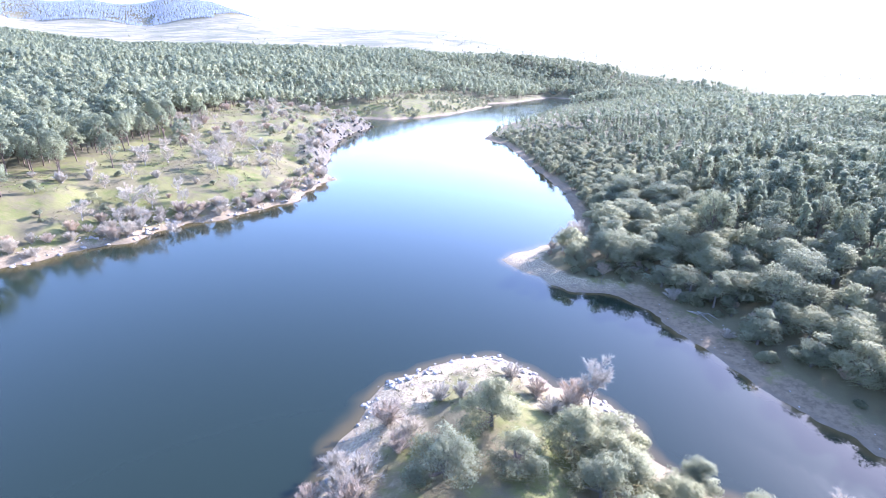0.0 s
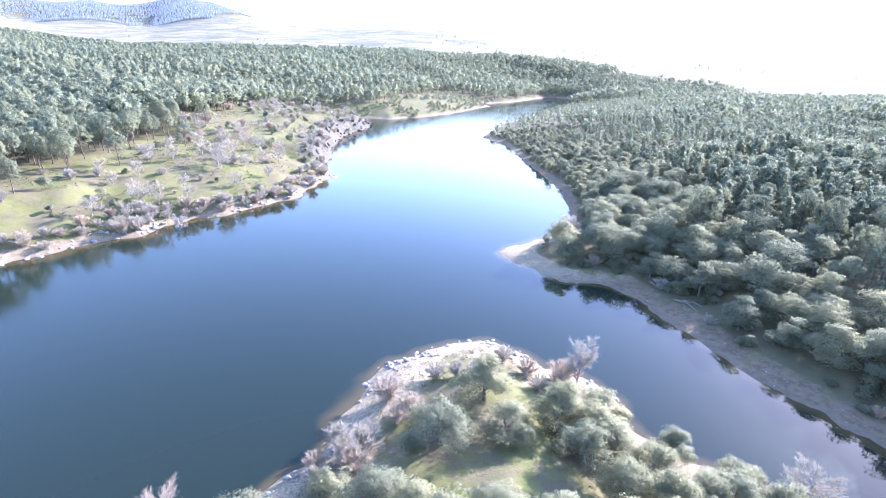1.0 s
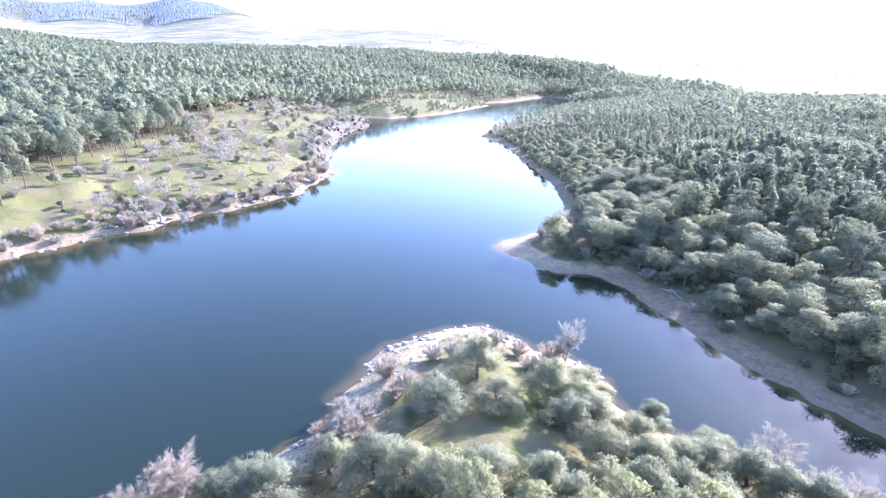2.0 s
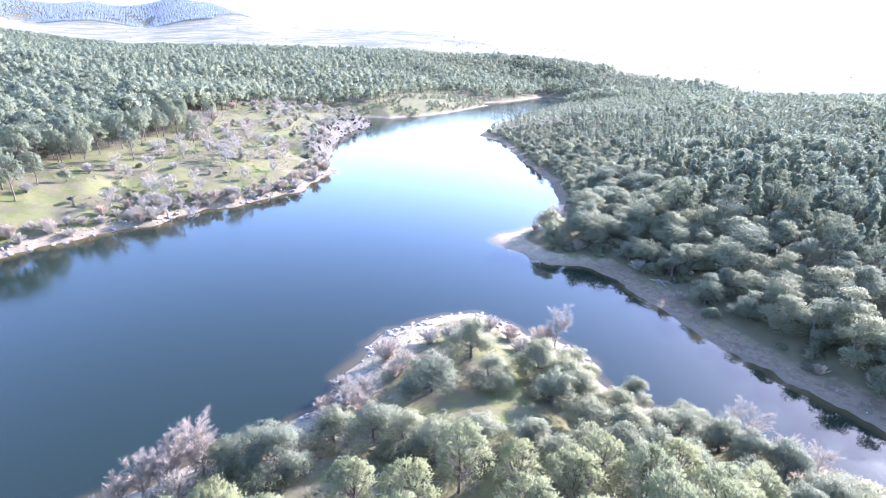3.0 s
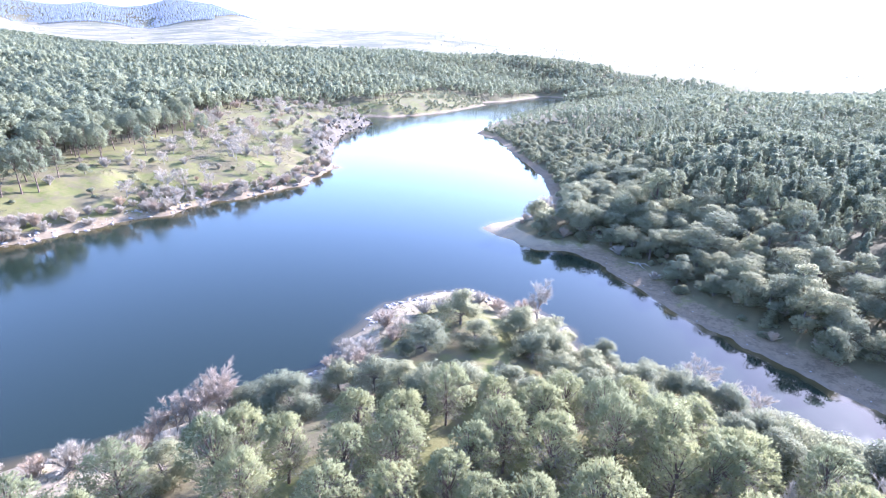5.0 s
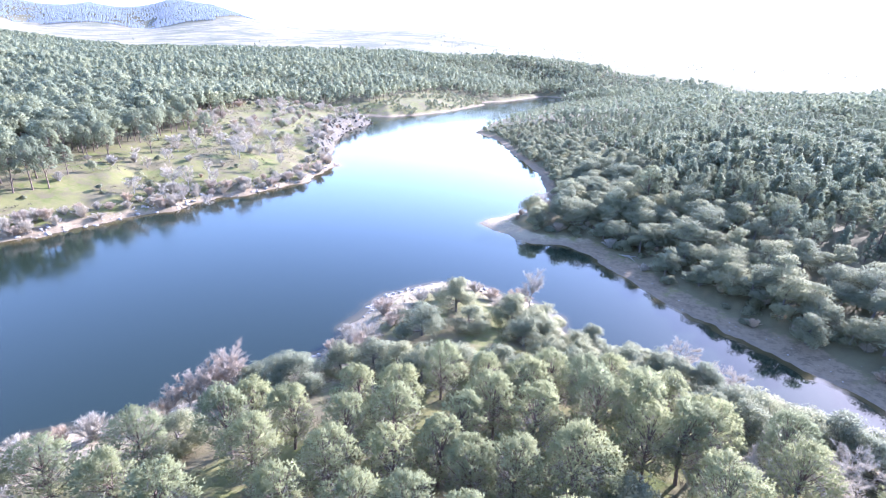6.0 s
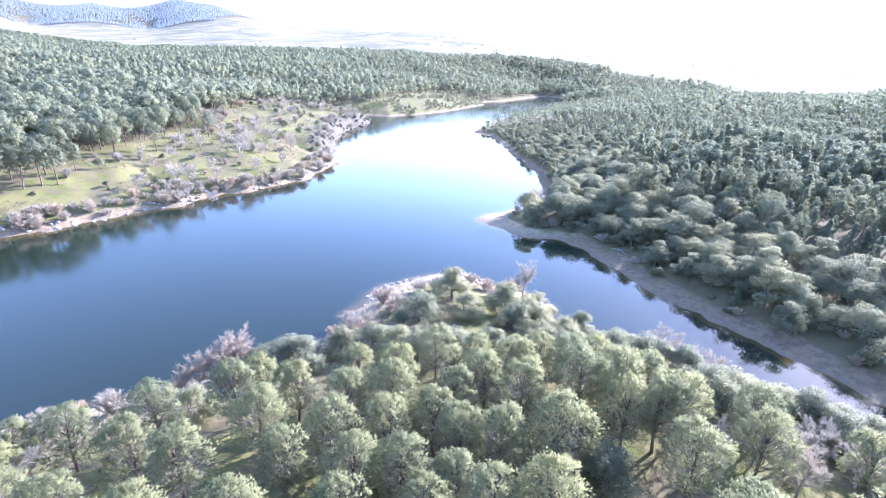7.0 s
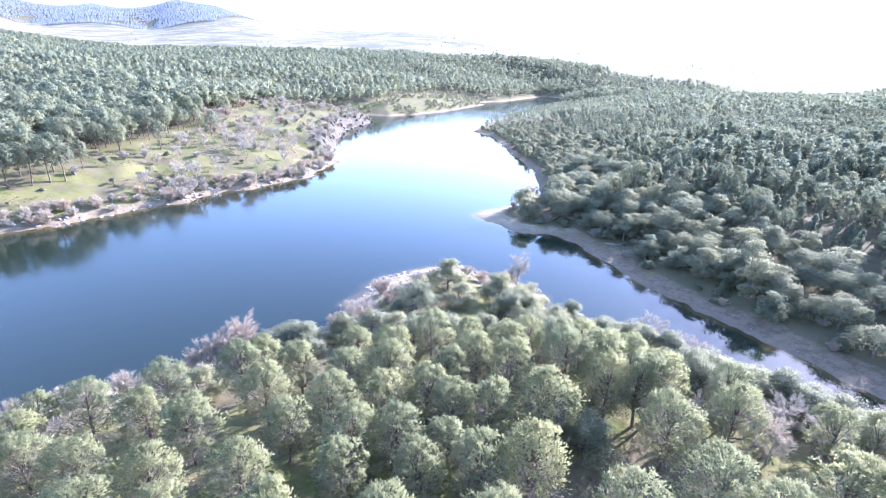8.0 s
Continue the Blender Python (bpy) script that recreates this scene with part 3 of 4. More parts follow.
def low_oak_maker(seed, label):
    def make():
        rng = np.random.default_rng(seed)
        centres = crown_centres(rng, 26, 0.95, 0.15, 1.5, "oak")
        leaves = clumps(rng, centres, np.full(26, 0.36), 60, 0.16, 0.11, 0.2, 0.8)
        stems = joined([tube(((0, 0, -0.1), c * 0.5, c * 0.9), (0.05, 0.03, 0.01), 4) for c in centres[::4]])
        return thing("bush", (("stem", stems, OAK_BARK, ""), ("foliage", puffed(*leaves, centres, np.array((0, 0, 0.6)), 0.9), OAK, "")), label, "bush", "evergreen bushes")
    return make


def rock_maker(seed, label, group, stone=ROCK):
    def make():
        v, t = rock_piece(np.random.default_rng(seed))
        return tagged(link_mesh("rock", v, t, stone), label, "rock", group)
    return make


near_pines = Kind([tree_maker("pine_tree", "pine", 9.0, 3, 10 + i, w, "pines on the headland", PINE, PINE_BARK) for i, w in enumerate((
    "grey-green pine with rounded crown above grass", "tall grey-green pine with an open rounded crown", "broad grey-green pine on a slim dark trunk",
    "pale green pine with a lopsided round crown", "dense grey-green pine with a leaning trunk"))])
rear_pines = Kind([tree_maker("pine_tree", "pine", 9.0, 2, 24 + i, "grey-green pine over grass", "pines on the headland", PINE, PINE_BARK) for i in range(3)])
edge_pines = Kind([tree_maker("pine_tree", "pine", 10.5, 2, 20 + i, "tall grey-green pine at the edge of the wood", "pines at the meadow's edge", WOOD_PINE, PINE_BARK) for i in range(5)])
bank_pines = Kind([tree_maker("pine_tree", ("spire", "pine", "spire")[i % 3], 10.0, 2, 30 + i, "upright green pine rising above the holm oaks", "pines on the wooded bank", WOOD_PINE, PINE_BARK)
                   for i in range(5)])
near_oaks = Kind([tree_maker("holm_oak", "oak", 5.4, 3, 40 + i, "grey-green holm oak with a broad dense crown", "holm oaks on the headland", OAK, OAK_BARK) for i in range(4)])
bank_oaks = Kind([tree_maker("holm_oak", "oak", 6.2, 2, 50 + i, "blue-grey holm oak with a rounded crown above the beach", "holm oaks on the wooded bank", OAK, OAK_BARK)
                  for i in range(5)])
bare_trees = Kind([bare_maker(5.0, 0.75, 60, "leafless grey tree with fine pale twigs", TWIG), bare_maker(5.0, 0.6, 61, "leafless grey tree standing in the grass", TWIG),
                   bare_maker(5.0, 0.95, 62, "spreading leafless tree with lilac-grey twigs", TWIG)])
tall_bare = Kind([bare_maker(7.0, 0.33, 65, "slender upright leafless tree by the water", TWIG, 0.1)])
rust_trees = Kind([bare_maker(6.0, 0.5, 66, "bare tree with rusty-pink twigs by the shore", RUST, 0.08)])
shrubs = Kind([shrub_maker(2.2, 2.6, 70, "leafless shrub with pinkish-grey twigs", RUST), shrub_maker(2.0, 2.8, 71, "leafless grey shrub near the shore", TWIG),
               shrub_maker(2.4, 2.4, 72, "leafless lilac-grey shrub with dense twigs", TWIG)])
bushes = Kind([low_oak_maker(75, "low dark green evergreen bush"), low_oak_maker(76, "low grey-green evergreen bush in the grass"), low_oak_maker(77, "rounded evergreen bush among dry scrub")])
shore_rocks = Kind([rock_maker(80 + i, "pale weathered granite rock at the waterline", "shore rocks") for i in range(7)])
cliff_rocks = Kind([rock_maker(90 + i, "large grey granite boulder of the rocky bank", "cliff boulders", CLIFF) for i in range(5)])

dice = np.random.default_rng(7)
TAKEN = []          # plan places already planted: x, y, free radius


def free(x, y, r):
    return all((x - a) ** 2 + (y - b) ** 2 > (0.5 * (r + c)) ** 2 for a, b, c in TAKEN)


def plant(kind, x, y, height, wide=1.0, base=1.0, gap=2.0, which=None):
    """Sets out one thing on the ground; height in metres, base: the height at which the kind was built."""
    z = float(land(np.array([x]), np.array([y]))[0][0])
    s = height / base
    kind.set_out(x, y, z - 0.05, (s * wide, s * wide, s), dice.uniform(0, 360), which, tuple(dice.normal(size=2) * 1.5))
    TAKEN.append((x, y, gap))


def scatter(x0, x1, y0, y1, gap, seed):
    """Places over a rectangle of the plan, about gap apart, in no visible rows."""
    rng = np.random.default_rng(seed)
    xs, ys = np.meshgrid(np.arange(x0, x1, gap), np.arange(y0, y1, gap * 0.87))
    xs = xs + (np.arange(xs.shape[0])[:, None] % 2) * gap / 2
    return (xs + rng.uniform(-0.36, 0.36, xs.shape) * gap).ravel(), (ys + rng.uniform(-0.36, 0.36, ys.shape) * gap).ravel()


# ---------------------------------------------------------------- the headland
for x, y, h in ((5.6, 45, 5.6), (0.6, 37.8, 5.7), (7.6, 39.4, 4.4), (15.2, 36.3, 5.4), (10.6, 26.3, 4.3), (-5.0, 29.5, 5.4), (-1.9, 28.1, 5.0), (1.2, 25.9, 5.6), (26.0, 39.6, 4.2), (-16.5, 26.3, 5.6),
                (-14.4, 26.0, 5.2), (18.5, 39.0, 5.0), (14.2, 42.7, 5.7), (19.6, 45.2, 5.0), (5.8, 27.4, 4.6), (15.9, 25.8, 4.6), (12.6, 23.6, 4.6), (25.9, 32.2, 4.6), (28.6, 32.8, 4.6), (32.6, 31.4, 4.6),
                (33.5, 28.0, 4.6), (40.0, 22.6, 5.2), (44.0, 19.8, 5.4), (36.9, 22.0, 5.0), (36.2, 26.0, 5.0), (-19.4, 26.4, 4.4), (-22.9, 14.8, 4.6), (-9.6, 30.4, 4.4), (19.8, 26.0, 4.8), (26.7, 26.3, 4.6),
                (38.7, 18.5, 6.0), (41.6, 16.9, 6.0), (45.2, 16.4, 6.0), (47.8, 15.6, 6.0), (50.4, 14.0, 5.8), (19.1, 5.3, 5.4), (35.2, 16.2, 5.6), (51.8, 11.0, 5.8), (46.5, 12.5, 5.6),
                (49.0, 9.0, 5.6), (54.0, 7.0, 5.6), (56.5, 2.5, 5.6), (53.0, 3.0, 5.6), (58.5, -2.5, 5.6), (22.0, 30.6, 4.8), (18.6, 32.4, 4.8), (22.6, 36.0, 4.4),
                (29.5, 22.5, 5.0), (33.0, 20.0, 4.8), (31, 36.2, 3.6), (17.2, 41.5, 5.4), (24.0, 28.0, 4.4)):
    plant(near_oaks, x, y, 1.06 * h, dice.uniform(1.1, 1.35), 5.4, 4.0)
plant(tall_bare, 18.7, 52.4, 7.0, 1.2, 7.0, 2)
for x, y, h in ((-23.2, 27.0, 6.2), (-22.0, 26.2, 5.6), (-24.6, 26.2, 5.0), (-24.2, 24.4, 5.0), (-25.8, 24.8, 4.6), (-26.6, 23.4, 4.2), (-27.8, 22.2, 3.8)):
    plant(rust_trees, x, y, h, dice.uniform(0.9, 1.15), 6.0, 1.6)
for x, y, h in ((38, 29, 4.6), (34.9, 9.2, 5.6), (38.0, 8.9, 5.6), (31.5, 9.4, 5.2), (37.4, 6.0, 5.4), (42.0, 11.5, 5.2), (37.5, 27.6, 3.6), (-9, 36.2, 3.6), (-31.5, 2, 6.4), (-34, -2, 5.6), (-36, 10, 4.2), (44.5, 8.0, 5.0)):
    plant(bare_trees, x, y, h, 1.0, 5.0, 2.6)
for x, y, h in ((-6.2, 47.4, 2.6), (-0.1, 51.1, 2.0), (2.5, 51.2, 1.8), (12.2, 53.9, 2.0), (9.4, 58.0, 1.9), (-10.6, 40.3, 2.2), (-12.2, 36.6, 2.0), (-7.9, 38.8, 3.0), (-3.3, 44.4, 2.0),
                (-4.4, 42.6, 1.9), (13.2, 49.8, 2.0), (-9.6, 37.4, 2.4), (-8.2, 35.2, 2.8), (-11.4, 34.6, 2.0), (-20, 28.6, 1.9), (-28.5, 21, 2.2), (-31, 19.6, 2.0), (-34, 17.6, 2.4),
                (-37, 16.5, 1.9), (-40, 14.8, 2.2), (-43.5, 12.2, 2.1), (15.6, 50.6, 2.2), (4.6, 50.4, 1.6), (-25, 19.6, 2.0), (-47, 8.5, 2.4), (33, 33.6, 1.8), (36, 31.8, 2.0), (16.8, 53.2, 2.6)):
    plant(shrubs, x, y, 1.1 * h, dice.uniform(1.1, 1.4), 2.2, 1.8)
for x, y, h in ((-23.6, 10.3, 7.7), (-32.2, 4.3, 7.6), (-17.3, 2.7, 7.8), (-17.4, -3.7, 7.8), (-10.3, -3.0, 7.8), (-20.0, -7.6, 7.8), (-9.0, 3.5, 7.8), (-10.8, 14.0, 7.7), (-5.3, 12.7, 7.6),
                (-28.2, -2.4, 7.6), (-29.4, 6.4, 7.8), (-31.2, 0.9, 7.4), (-16.5, 12.6, 8.5), (-15.0, 15.2, 7.5), (-0.8, 13.9, 7.8), (-0.6, 17.6, 7.2), (3.7, 9.4, 8.0), (6.2, 6.9, 8.0), (1.5, 2.5, 8.0),
                (-2.5, 1.8, 8.0), (3.2, -2.1, 8.0), (-3.0, -2.0, 8.0), (5.6, 1.2, 8.0), (9.0, 15.2, 7.8), (10.1, 6.6, 8.2), (3.6, 22.0, 7.4), (6.4, 12.8, 7.8), (12.8, 12.5, 8.6), (15.3, 7.3, 9.0),
                (19.0, 15.0, 9.0), (22.5, 10.5, 9.0), (22.1, 13.8, 9.8), (25.6, 10.3, 9.1), (28.2, 11.6, 8.7), (26.1, 4.4, 9.0), (27.2, -2.6, 9.0), (48.2, 7.2, 7.6), (37.4, -2.8, 8.8), (12.8, -0.5, 8.6),
                (8.7, -1.6, 8.4), (19.3, -5.1, 8.8), (30.4, -5.8, 8.8), (43.0, 6.2, 7.6), (19.3, 19.2, 7.6), (22.5, 21.3, 7.2), (24.2, 17.3, 7.7), (27.5, 18.2, 7.7), (-5.2, 18.4, 7.0), (13.0, 18.6, 7.4),
                (-12.6, 8.6, 7.8), (-5.8, 7.4, 7.8), (-0.6, 7.6, 7.8), (-22.6, 4.6, 7.6), (33.6, 6.6, 8.4), (35.5, 11.0, 8.0), (-23.2, -2.6, 7.6), (-14.0, -8.0, 8.0), (-6.5, -7.0, 8.0), (1.0, -7.4, 8.2), (9.6, -7.6, 8.4), (16.0, 21.6, 7.0), (8.2, 20.2, 7.2)):
    plant(near_pines, x, y, h, dice.uniform(1.05, 1.25), 9.0, 3.4)
px, py = scatter(-75, 66, -62, 25, 3.9, 21)
pz, pd, po = land(px, py)
glade = value_noise(px, py, 9, 31)
for x, y, d, o, g in zip(px, py, pd, po, glade):
    if o == 2 and d > 7 and y < -9 and g < 0.78 and free(x, y, 3.5 if y > -13 else 4.6) and y > -48:
        if d < 14 and x > 25:
            plant(near_oaks, x, y, dice.uniform(3.8, 5.2), 1.0, 5.4, 3.4)
        else:
            plant(near_pines if y > -13 else rear_pines, x, y, dice.uniform(7.4, 9.8), dice.uniform(0.95, 1.15), 9.0, 3.3 if y > -13 else 4.4)

sx, sy = scatter(-75, 66, -40, 34, 3.4, 67)
sz, sd, so = land(sx, sy)
for x, y, d, o in zip(sx, sy, sd, so):
    if o == 2 and 1.6 < d < 6.5 and abs(x) > 20 and dice.uniform() < 0.6 and free(x, y, 2.4):
        if x > 20 and dice.uniform() < 0.45:
            plant(bare_trees, x, y, dice.uniform(3.6, 5.4), 1.1, 5.0, 2.6)
        else:
            plant(shrubs, x, y, dice.uniform(1.6, 2.8), dice.uniform(0.9, 1.2), 2.2, 2.2)

# ---------------------------------------------------------------- the meadow bank
for x, y, h in ((-110.0, 91.4, 11.8), (-102.1, 108.7, 8.5), (-95.8, 138.9, 10.0), (-101.6, 100.6, 10.8), (-112.1, 134.7, 10.6), (-91.5, 168.7, 9.9), (-104.0, 98.2, 11.8), (-99.8, 201.9, 10.1), (-107, 104, 11.0), (-106.5, 95, 11.4), (-103, 128, 10.0)):
    plant(edge_pines, x, y, h, 1.0, 10.5, 4)
for x, y, h in ((-72.4, 150.5, 5.4), (-90.5, 145.4, 5.0), (-69.7, 147.0, 5.0), (-65.5, 112.5, 3.6), (-73.1, 113.5, 4.2), (-80.9, 158.8, 4.6), (-63.1, 164.3, 4.6), (-76, 122, 5.2), (-79, 119, 5.4),
                (-70.5, 127, 3.6), (-62, 140, 3.8), (-84, 108, 4.4), (-87, 133, 4.0), (-57.5, 153, 3.6), (-75, 168, 4.8), (-81, 175, 5.2), (-86, 185, 4.4), (-69, 178, 5.0), (-92, 160, 4.0), (-77.5, 111, 3.8), (-82, 122.5, 4.2), (-74, 132, 3.6), (-86, 150, 4.2), (-66, 156, 4.0),
                (-73, 160, 4.4), (-90, 126, 3.6), (-95, 150, 3.8), (-60, 171, 4.0), (-78, 186, 4.6), (-90, 176, 4.4), (-97, 132, 3.4)):
    plant(bare_trees, x, y, 1.2 * h, dice.uniform(1.0, 1.25), 5.0, 2.5)
for x, y, h in ((-98.8, 114.2, 3.6), (-88, 118, 3.4), (-80, 116.4, 3.4), (-82.5, 113.5, 3.0), (-95, 172, 4.4), (-84, 168, 3.4), (-68, 188, 4.2), (-64, 199, 4.0), (-72, 204, 4.4)):
    plant(bank_oaks, x, y, h, 1.1, 6.2, 3)
sx, sy = scatter(-128, -40, 40, 184, 3.5, 22)
sz, sd, so = land(sx, sy)
for x, y, d in zip(sx, sy, sd):
    if 1.0 < d < 7.5 and dice.uniform() < 0.95 and free(x, y, 1.8):
        plant(shrubs, x, y, dice.uniform(1.9, 3.4), dice.uniform(1.0, 1.45), 2.2, 1.6)
    elif 7.5 <= d and not left_wood(x, y) and dice.uniform() < 0.14 and free(x, y, 2.4):
        plant((shrubs, bushes)[int(dice.integers(2))], x, y, dice.uniform(1.0, 2.2), 1.1, 1.8, 2)
sx, sy = scatter(-125, -40, 184, 345, 4.4, 23)
sz, sd, so = land(sx, sy)
for x, y, d in zip(sx, sy, sd):
    if d > 1.5 and not left_wood(x, y) and (d < 11 or value_noise(x, y, 14, 68) > -0.25) and dice.uniform() < (0.6 if d < 11 else 0.42) and free(x, y, 2.2):
        kind, base, tall = ((shrubs, 2.2, 1.0), (bare_trees, 5.0, 1.5), (bushes, 1.6, 0.8), (bank_oaks, 6.2, 1.1), (shrubs, 2.2, 1.2))[int(dice.integers(5))]
        plant(kind, x, y, tall * dice.uniform(1.4, 3.4), dice.uniform(1.0, 1.5), base, 2.2)

# ---------------------------------------------------------------- the spit on the wooded bank
for x, y, h in ((27.5, 107.0, 6.0), (29.5, 110.5, 6.6), (31.0, 113.5, 5.6), (26.0, 105.0, 4.4)):
    plant(tall_bare, x, y, h, 1.25, 7.0, 2)
for x, y, h in ((24.5, 108.5, 1.8), (28.5, 113.5, 2.4), (33.5, 117.5, 2.6), (23.0, 104.0, 1.2)):
    plant(shrubs, x, y, h, 1.1, 2.2, 2)

# ---------------------------------------------------------------- the woods
lx, ly = scatter(-330, 330, -20, 300, 5.0, 24)
lz, ld, lo = land(lx, ly)
inside = woods(lx, ly, ld, lo) & (np.abs(lx) < 1.0 * (ly + 110)) & (ly > -20)
lx, ly, lz, ld, lo = (a[inside] for a in (lx, ly, lz, ld, lo))
oaky = value_noise(lx, ly, 22, 33)
stand = 1 + 0.20 * value_noise(lx, ly, 30, 35) + 0.16 * value_noise(lx, ly, 9, 36)
inside = ((value_noise(lx, ly, 13, 37) + 0.5 * value_noise(lx, ly, 5, 38) < 0.72) | ((lo == 1) & (ld < 75))) & ~((np.abs(lx - 82 - 0.1 * (57 - ly)) < 2.0) & (ly > 42) & (ly < 68))
lx, ly, lz, ld, lo, oaky, stand = (a[inside] for a in (lx, ly, lz, ld, lo, oaky, stand))
edge_gap = np.interp(ly, LEFT_EDGE[:, 1], LEFT_EDGE[:, 0]) - lx
rest_pine, rest_oak, back_pine, bank_pine, back_spire = [], [], [], [], []
for x, y, z, d, o, k, e, f in zip(lx, ly, lz, ld, lo, oaky, edge_gap, stand):
    if o == 0:
        if e < 9 and 80 < y < 215:
            if free(x, y, 3.6):
                plant(edge_pines, x, y, dice.uniform(8.8, 11.6), dice.uniform(0.9, 1.1), 10.5, 3.8)
        else:
            (rest_pine if y < 180 else back_pine).append((x, y, z, f * dice.uniform(8.4, 12.0)))
    elif o == 1:
        oak = d < 31 + 14 * k + 4 * (y > 200)
        if oak and y < 158 and y > 8:
            if free(x, y, 3.6):
                plant(bank_oaks, x, y, f * dice.uniform(5.2, 7.8), dice.uniform(1.1, 1.35), 6.2, 4.0)
        elif not oak and d < 56 and 22 < y < 118:
            plant(bank_pines, x, y, f * dice.uniform(8.0, 11.0), dice.uniform(0.9, 1.1), 10.0, 3.8)
        elif oak:
            rest_oak.append((x, y, z, dice.uniform(4.8, 7.4) * np.interp(y, (170, 300), (1.0, 0.55))))
        else:
            (bank_pine if y < 170 else back_spire).append((x, y, z, f * dice.uniform(7.4, 11.4) * (1.0 if y < 180 else 0.7)))

ux, uy = scatter(20, 95, 0, 150, 3.0, 69)
uz, ud, uo = land(ux, uy)
for x, y, d, o in zip(ux, uy, ud, uo):
    if o == 1 and 4.6 < d < 13 and not (y > 94 and x < 33) and dice.uniform() < 0.55:
        kind, base = ((bushes, 1.6), (bushes, 1.6), (shrubs, 2.2))[int(dice.integers(3))]
        plant(kind, x, y, dice.uniform(1.0, 2.4), dice.uniform(1.0, 1.5), base, 1.5)

fx, fy = scatter(-1350, 760, 300, 1150, 8.2, 25)
fz, fd, fo = land(fx, fy)
inside = woods(fx, fy, fd, fo) & (np.abs(fx) < 1.0 * (fy + 110))
far_trees = np.stack((fx, fy, fz, (8.5 + 4 * np.random.default_rng(5).uniform(size=len(fx))) * (1 + 0.22 * value_noise(fx, fy, 40, 39)) * np.where((fo == 1) & (fy < 560), np.interp(fd, (30, 140), (0.38, 0.85)), 1.0)), 1)[inside]


def wood_of(name, templates, places, leaf, bark, label, seed):
    """A whole wood as one mesh: every tree a real trunk and crown."""
    rng = np.random.default_rng(seed)
    places = np.asarray(places)
    pick = rng.integers(0, len(templates), len(places))
    turn = rng.uniform(0, 2 * np.pi, len(places))
    wide = rng.uniform(0.88, 1.15, len(places))
    verts, tris, slots, tones, turned, base = [], [], [], [], [], 0
    for k, (trunk, crown, built) in enumerate(templates):
        mine = np.flatnonzero(pick == k)
        v, t = joined((trunk, crown[:2]))
        flat = np.concatenate((unit(trunk[0] * (1, 1, 0) + 1e-4), crown[2]))
        s = places[mine, 3] / built
        c, n = np.cos(turn[mine])[:, None], np.sin(turn[mine])[:, None]
        w = (s * wide[mine])[:, None]
        grown = np.stack(((v[:, 0] * c - v[:, 1] * n) * w + places[mine, 0:1], (v[:, 0] * n + v[:, 1] * c) * w + places[mine, 1:2],
                          v[:, 2] * s[:, None] + places[mine, 2:3] - 0.1), -1)
        verts.append(grown.reshape(-1, 3))
        turned.append(np.stack((flat[:, 0] * c - flat[:, 1] * n, flat[:, 0] * n + flat[:, 1] * c, np.broadcast_to(flat[:, 2], (len(mine), len(v)))), -1).reshape(-1, 3))
        tris.append((t[None] + (base + np.arange(len(mine)) * len(v))[:, None, None]).reshape(-1, 3))
        slots.append(np.tile(np.r_[np.ones(len(trunk[1]), int), np.zeros(len(crown[1]), int)], len(mine)))
        tones.append(np.repeat(rng.uniform(0, 1, len(mine)), len(v)))
        base += len(mine) * len(v)
    ob = link_mesh(name, np.concatenate(verts), np.concatenate(tris), (leaf, bark), None, True, np.concatenate(turned))
    ob.data.polygons.foreach_set("material_index", np.concatenate(slots).astype(np.int32))
    add_values(ob, "tone", np.concatenate(tones))
    return tagged(ob, label, "woodland", kind="stuff")


def templates(kind, height, detail, seeds):
    return [(*tree_pieces(np.random.default_rng(s), kind, height, detail), height) for s in seeds]


wood_of("pine_wood", templates("pine", 10.0, 1, (101, 102, 103, 104, 105)), rest_pine, WOOD_PINE, PINE_BARK, "dense grey-green pine wood on rising ground", 11)
wood_of("pine_wood", templates("pine", 10.0, 1, (131,)) + templates("spire", 10.5, 1, (132, 133, 134)), bank_pine, WOOD_PINE, PINE_BARK, "dense green pine wood above the beach", 16)
wood_of("pine_wood", templates("pine", 10.0, 0, (135,)) + templates("spire", 10.5, 0, (136, 137, 138)), back_spire, WOOD_PINE, PINE_BARK, "green pine wood covering the low ridge", 17)
wood_of("pine_wood", templates("pine", 10.0, 0, (107, 108, 109, 110)), back_pine, WOOD_PINE, PINE_BARK, "grey-green pine wood behind the shore trees", 14)
wood_of("oak_wood", templates("oak", 6.0, 1, (111, 112, 113)), rest_oak, OAK, OAK_BARK, "grey-green holm oaks along the far bank", 12)
cx, cy = scatter(-70, 60, 376, 570, 5.0, 30)
cz, cd, co = land(cx, cy)
cape = (co == 0) & (cd > 2) & ~left_wood(cx, cy) & (value_noise(cx, cy, 16, 34) > -0.25)
wood_of("cape_scrub", templates("oak", 6.0, 0, (115, 116, 117)), np.stack((cx, cy, cz, 1.5 + 2.5 * np.random.default_rng(6).uniform(size=len(cx))), 1)[cape],
        OAK, OAK_BARK, "grey-green scrub on the far grassy cape", 15)
wood_of("far_wood", templates("pine", 10.0, -1, (121, 122, 123)) + templates("spire", 10.0, -1, (124, 125)), far_trees, WOOD_PINE, PINE_BARK, "distant blue-green pine wood over low hills", 13)

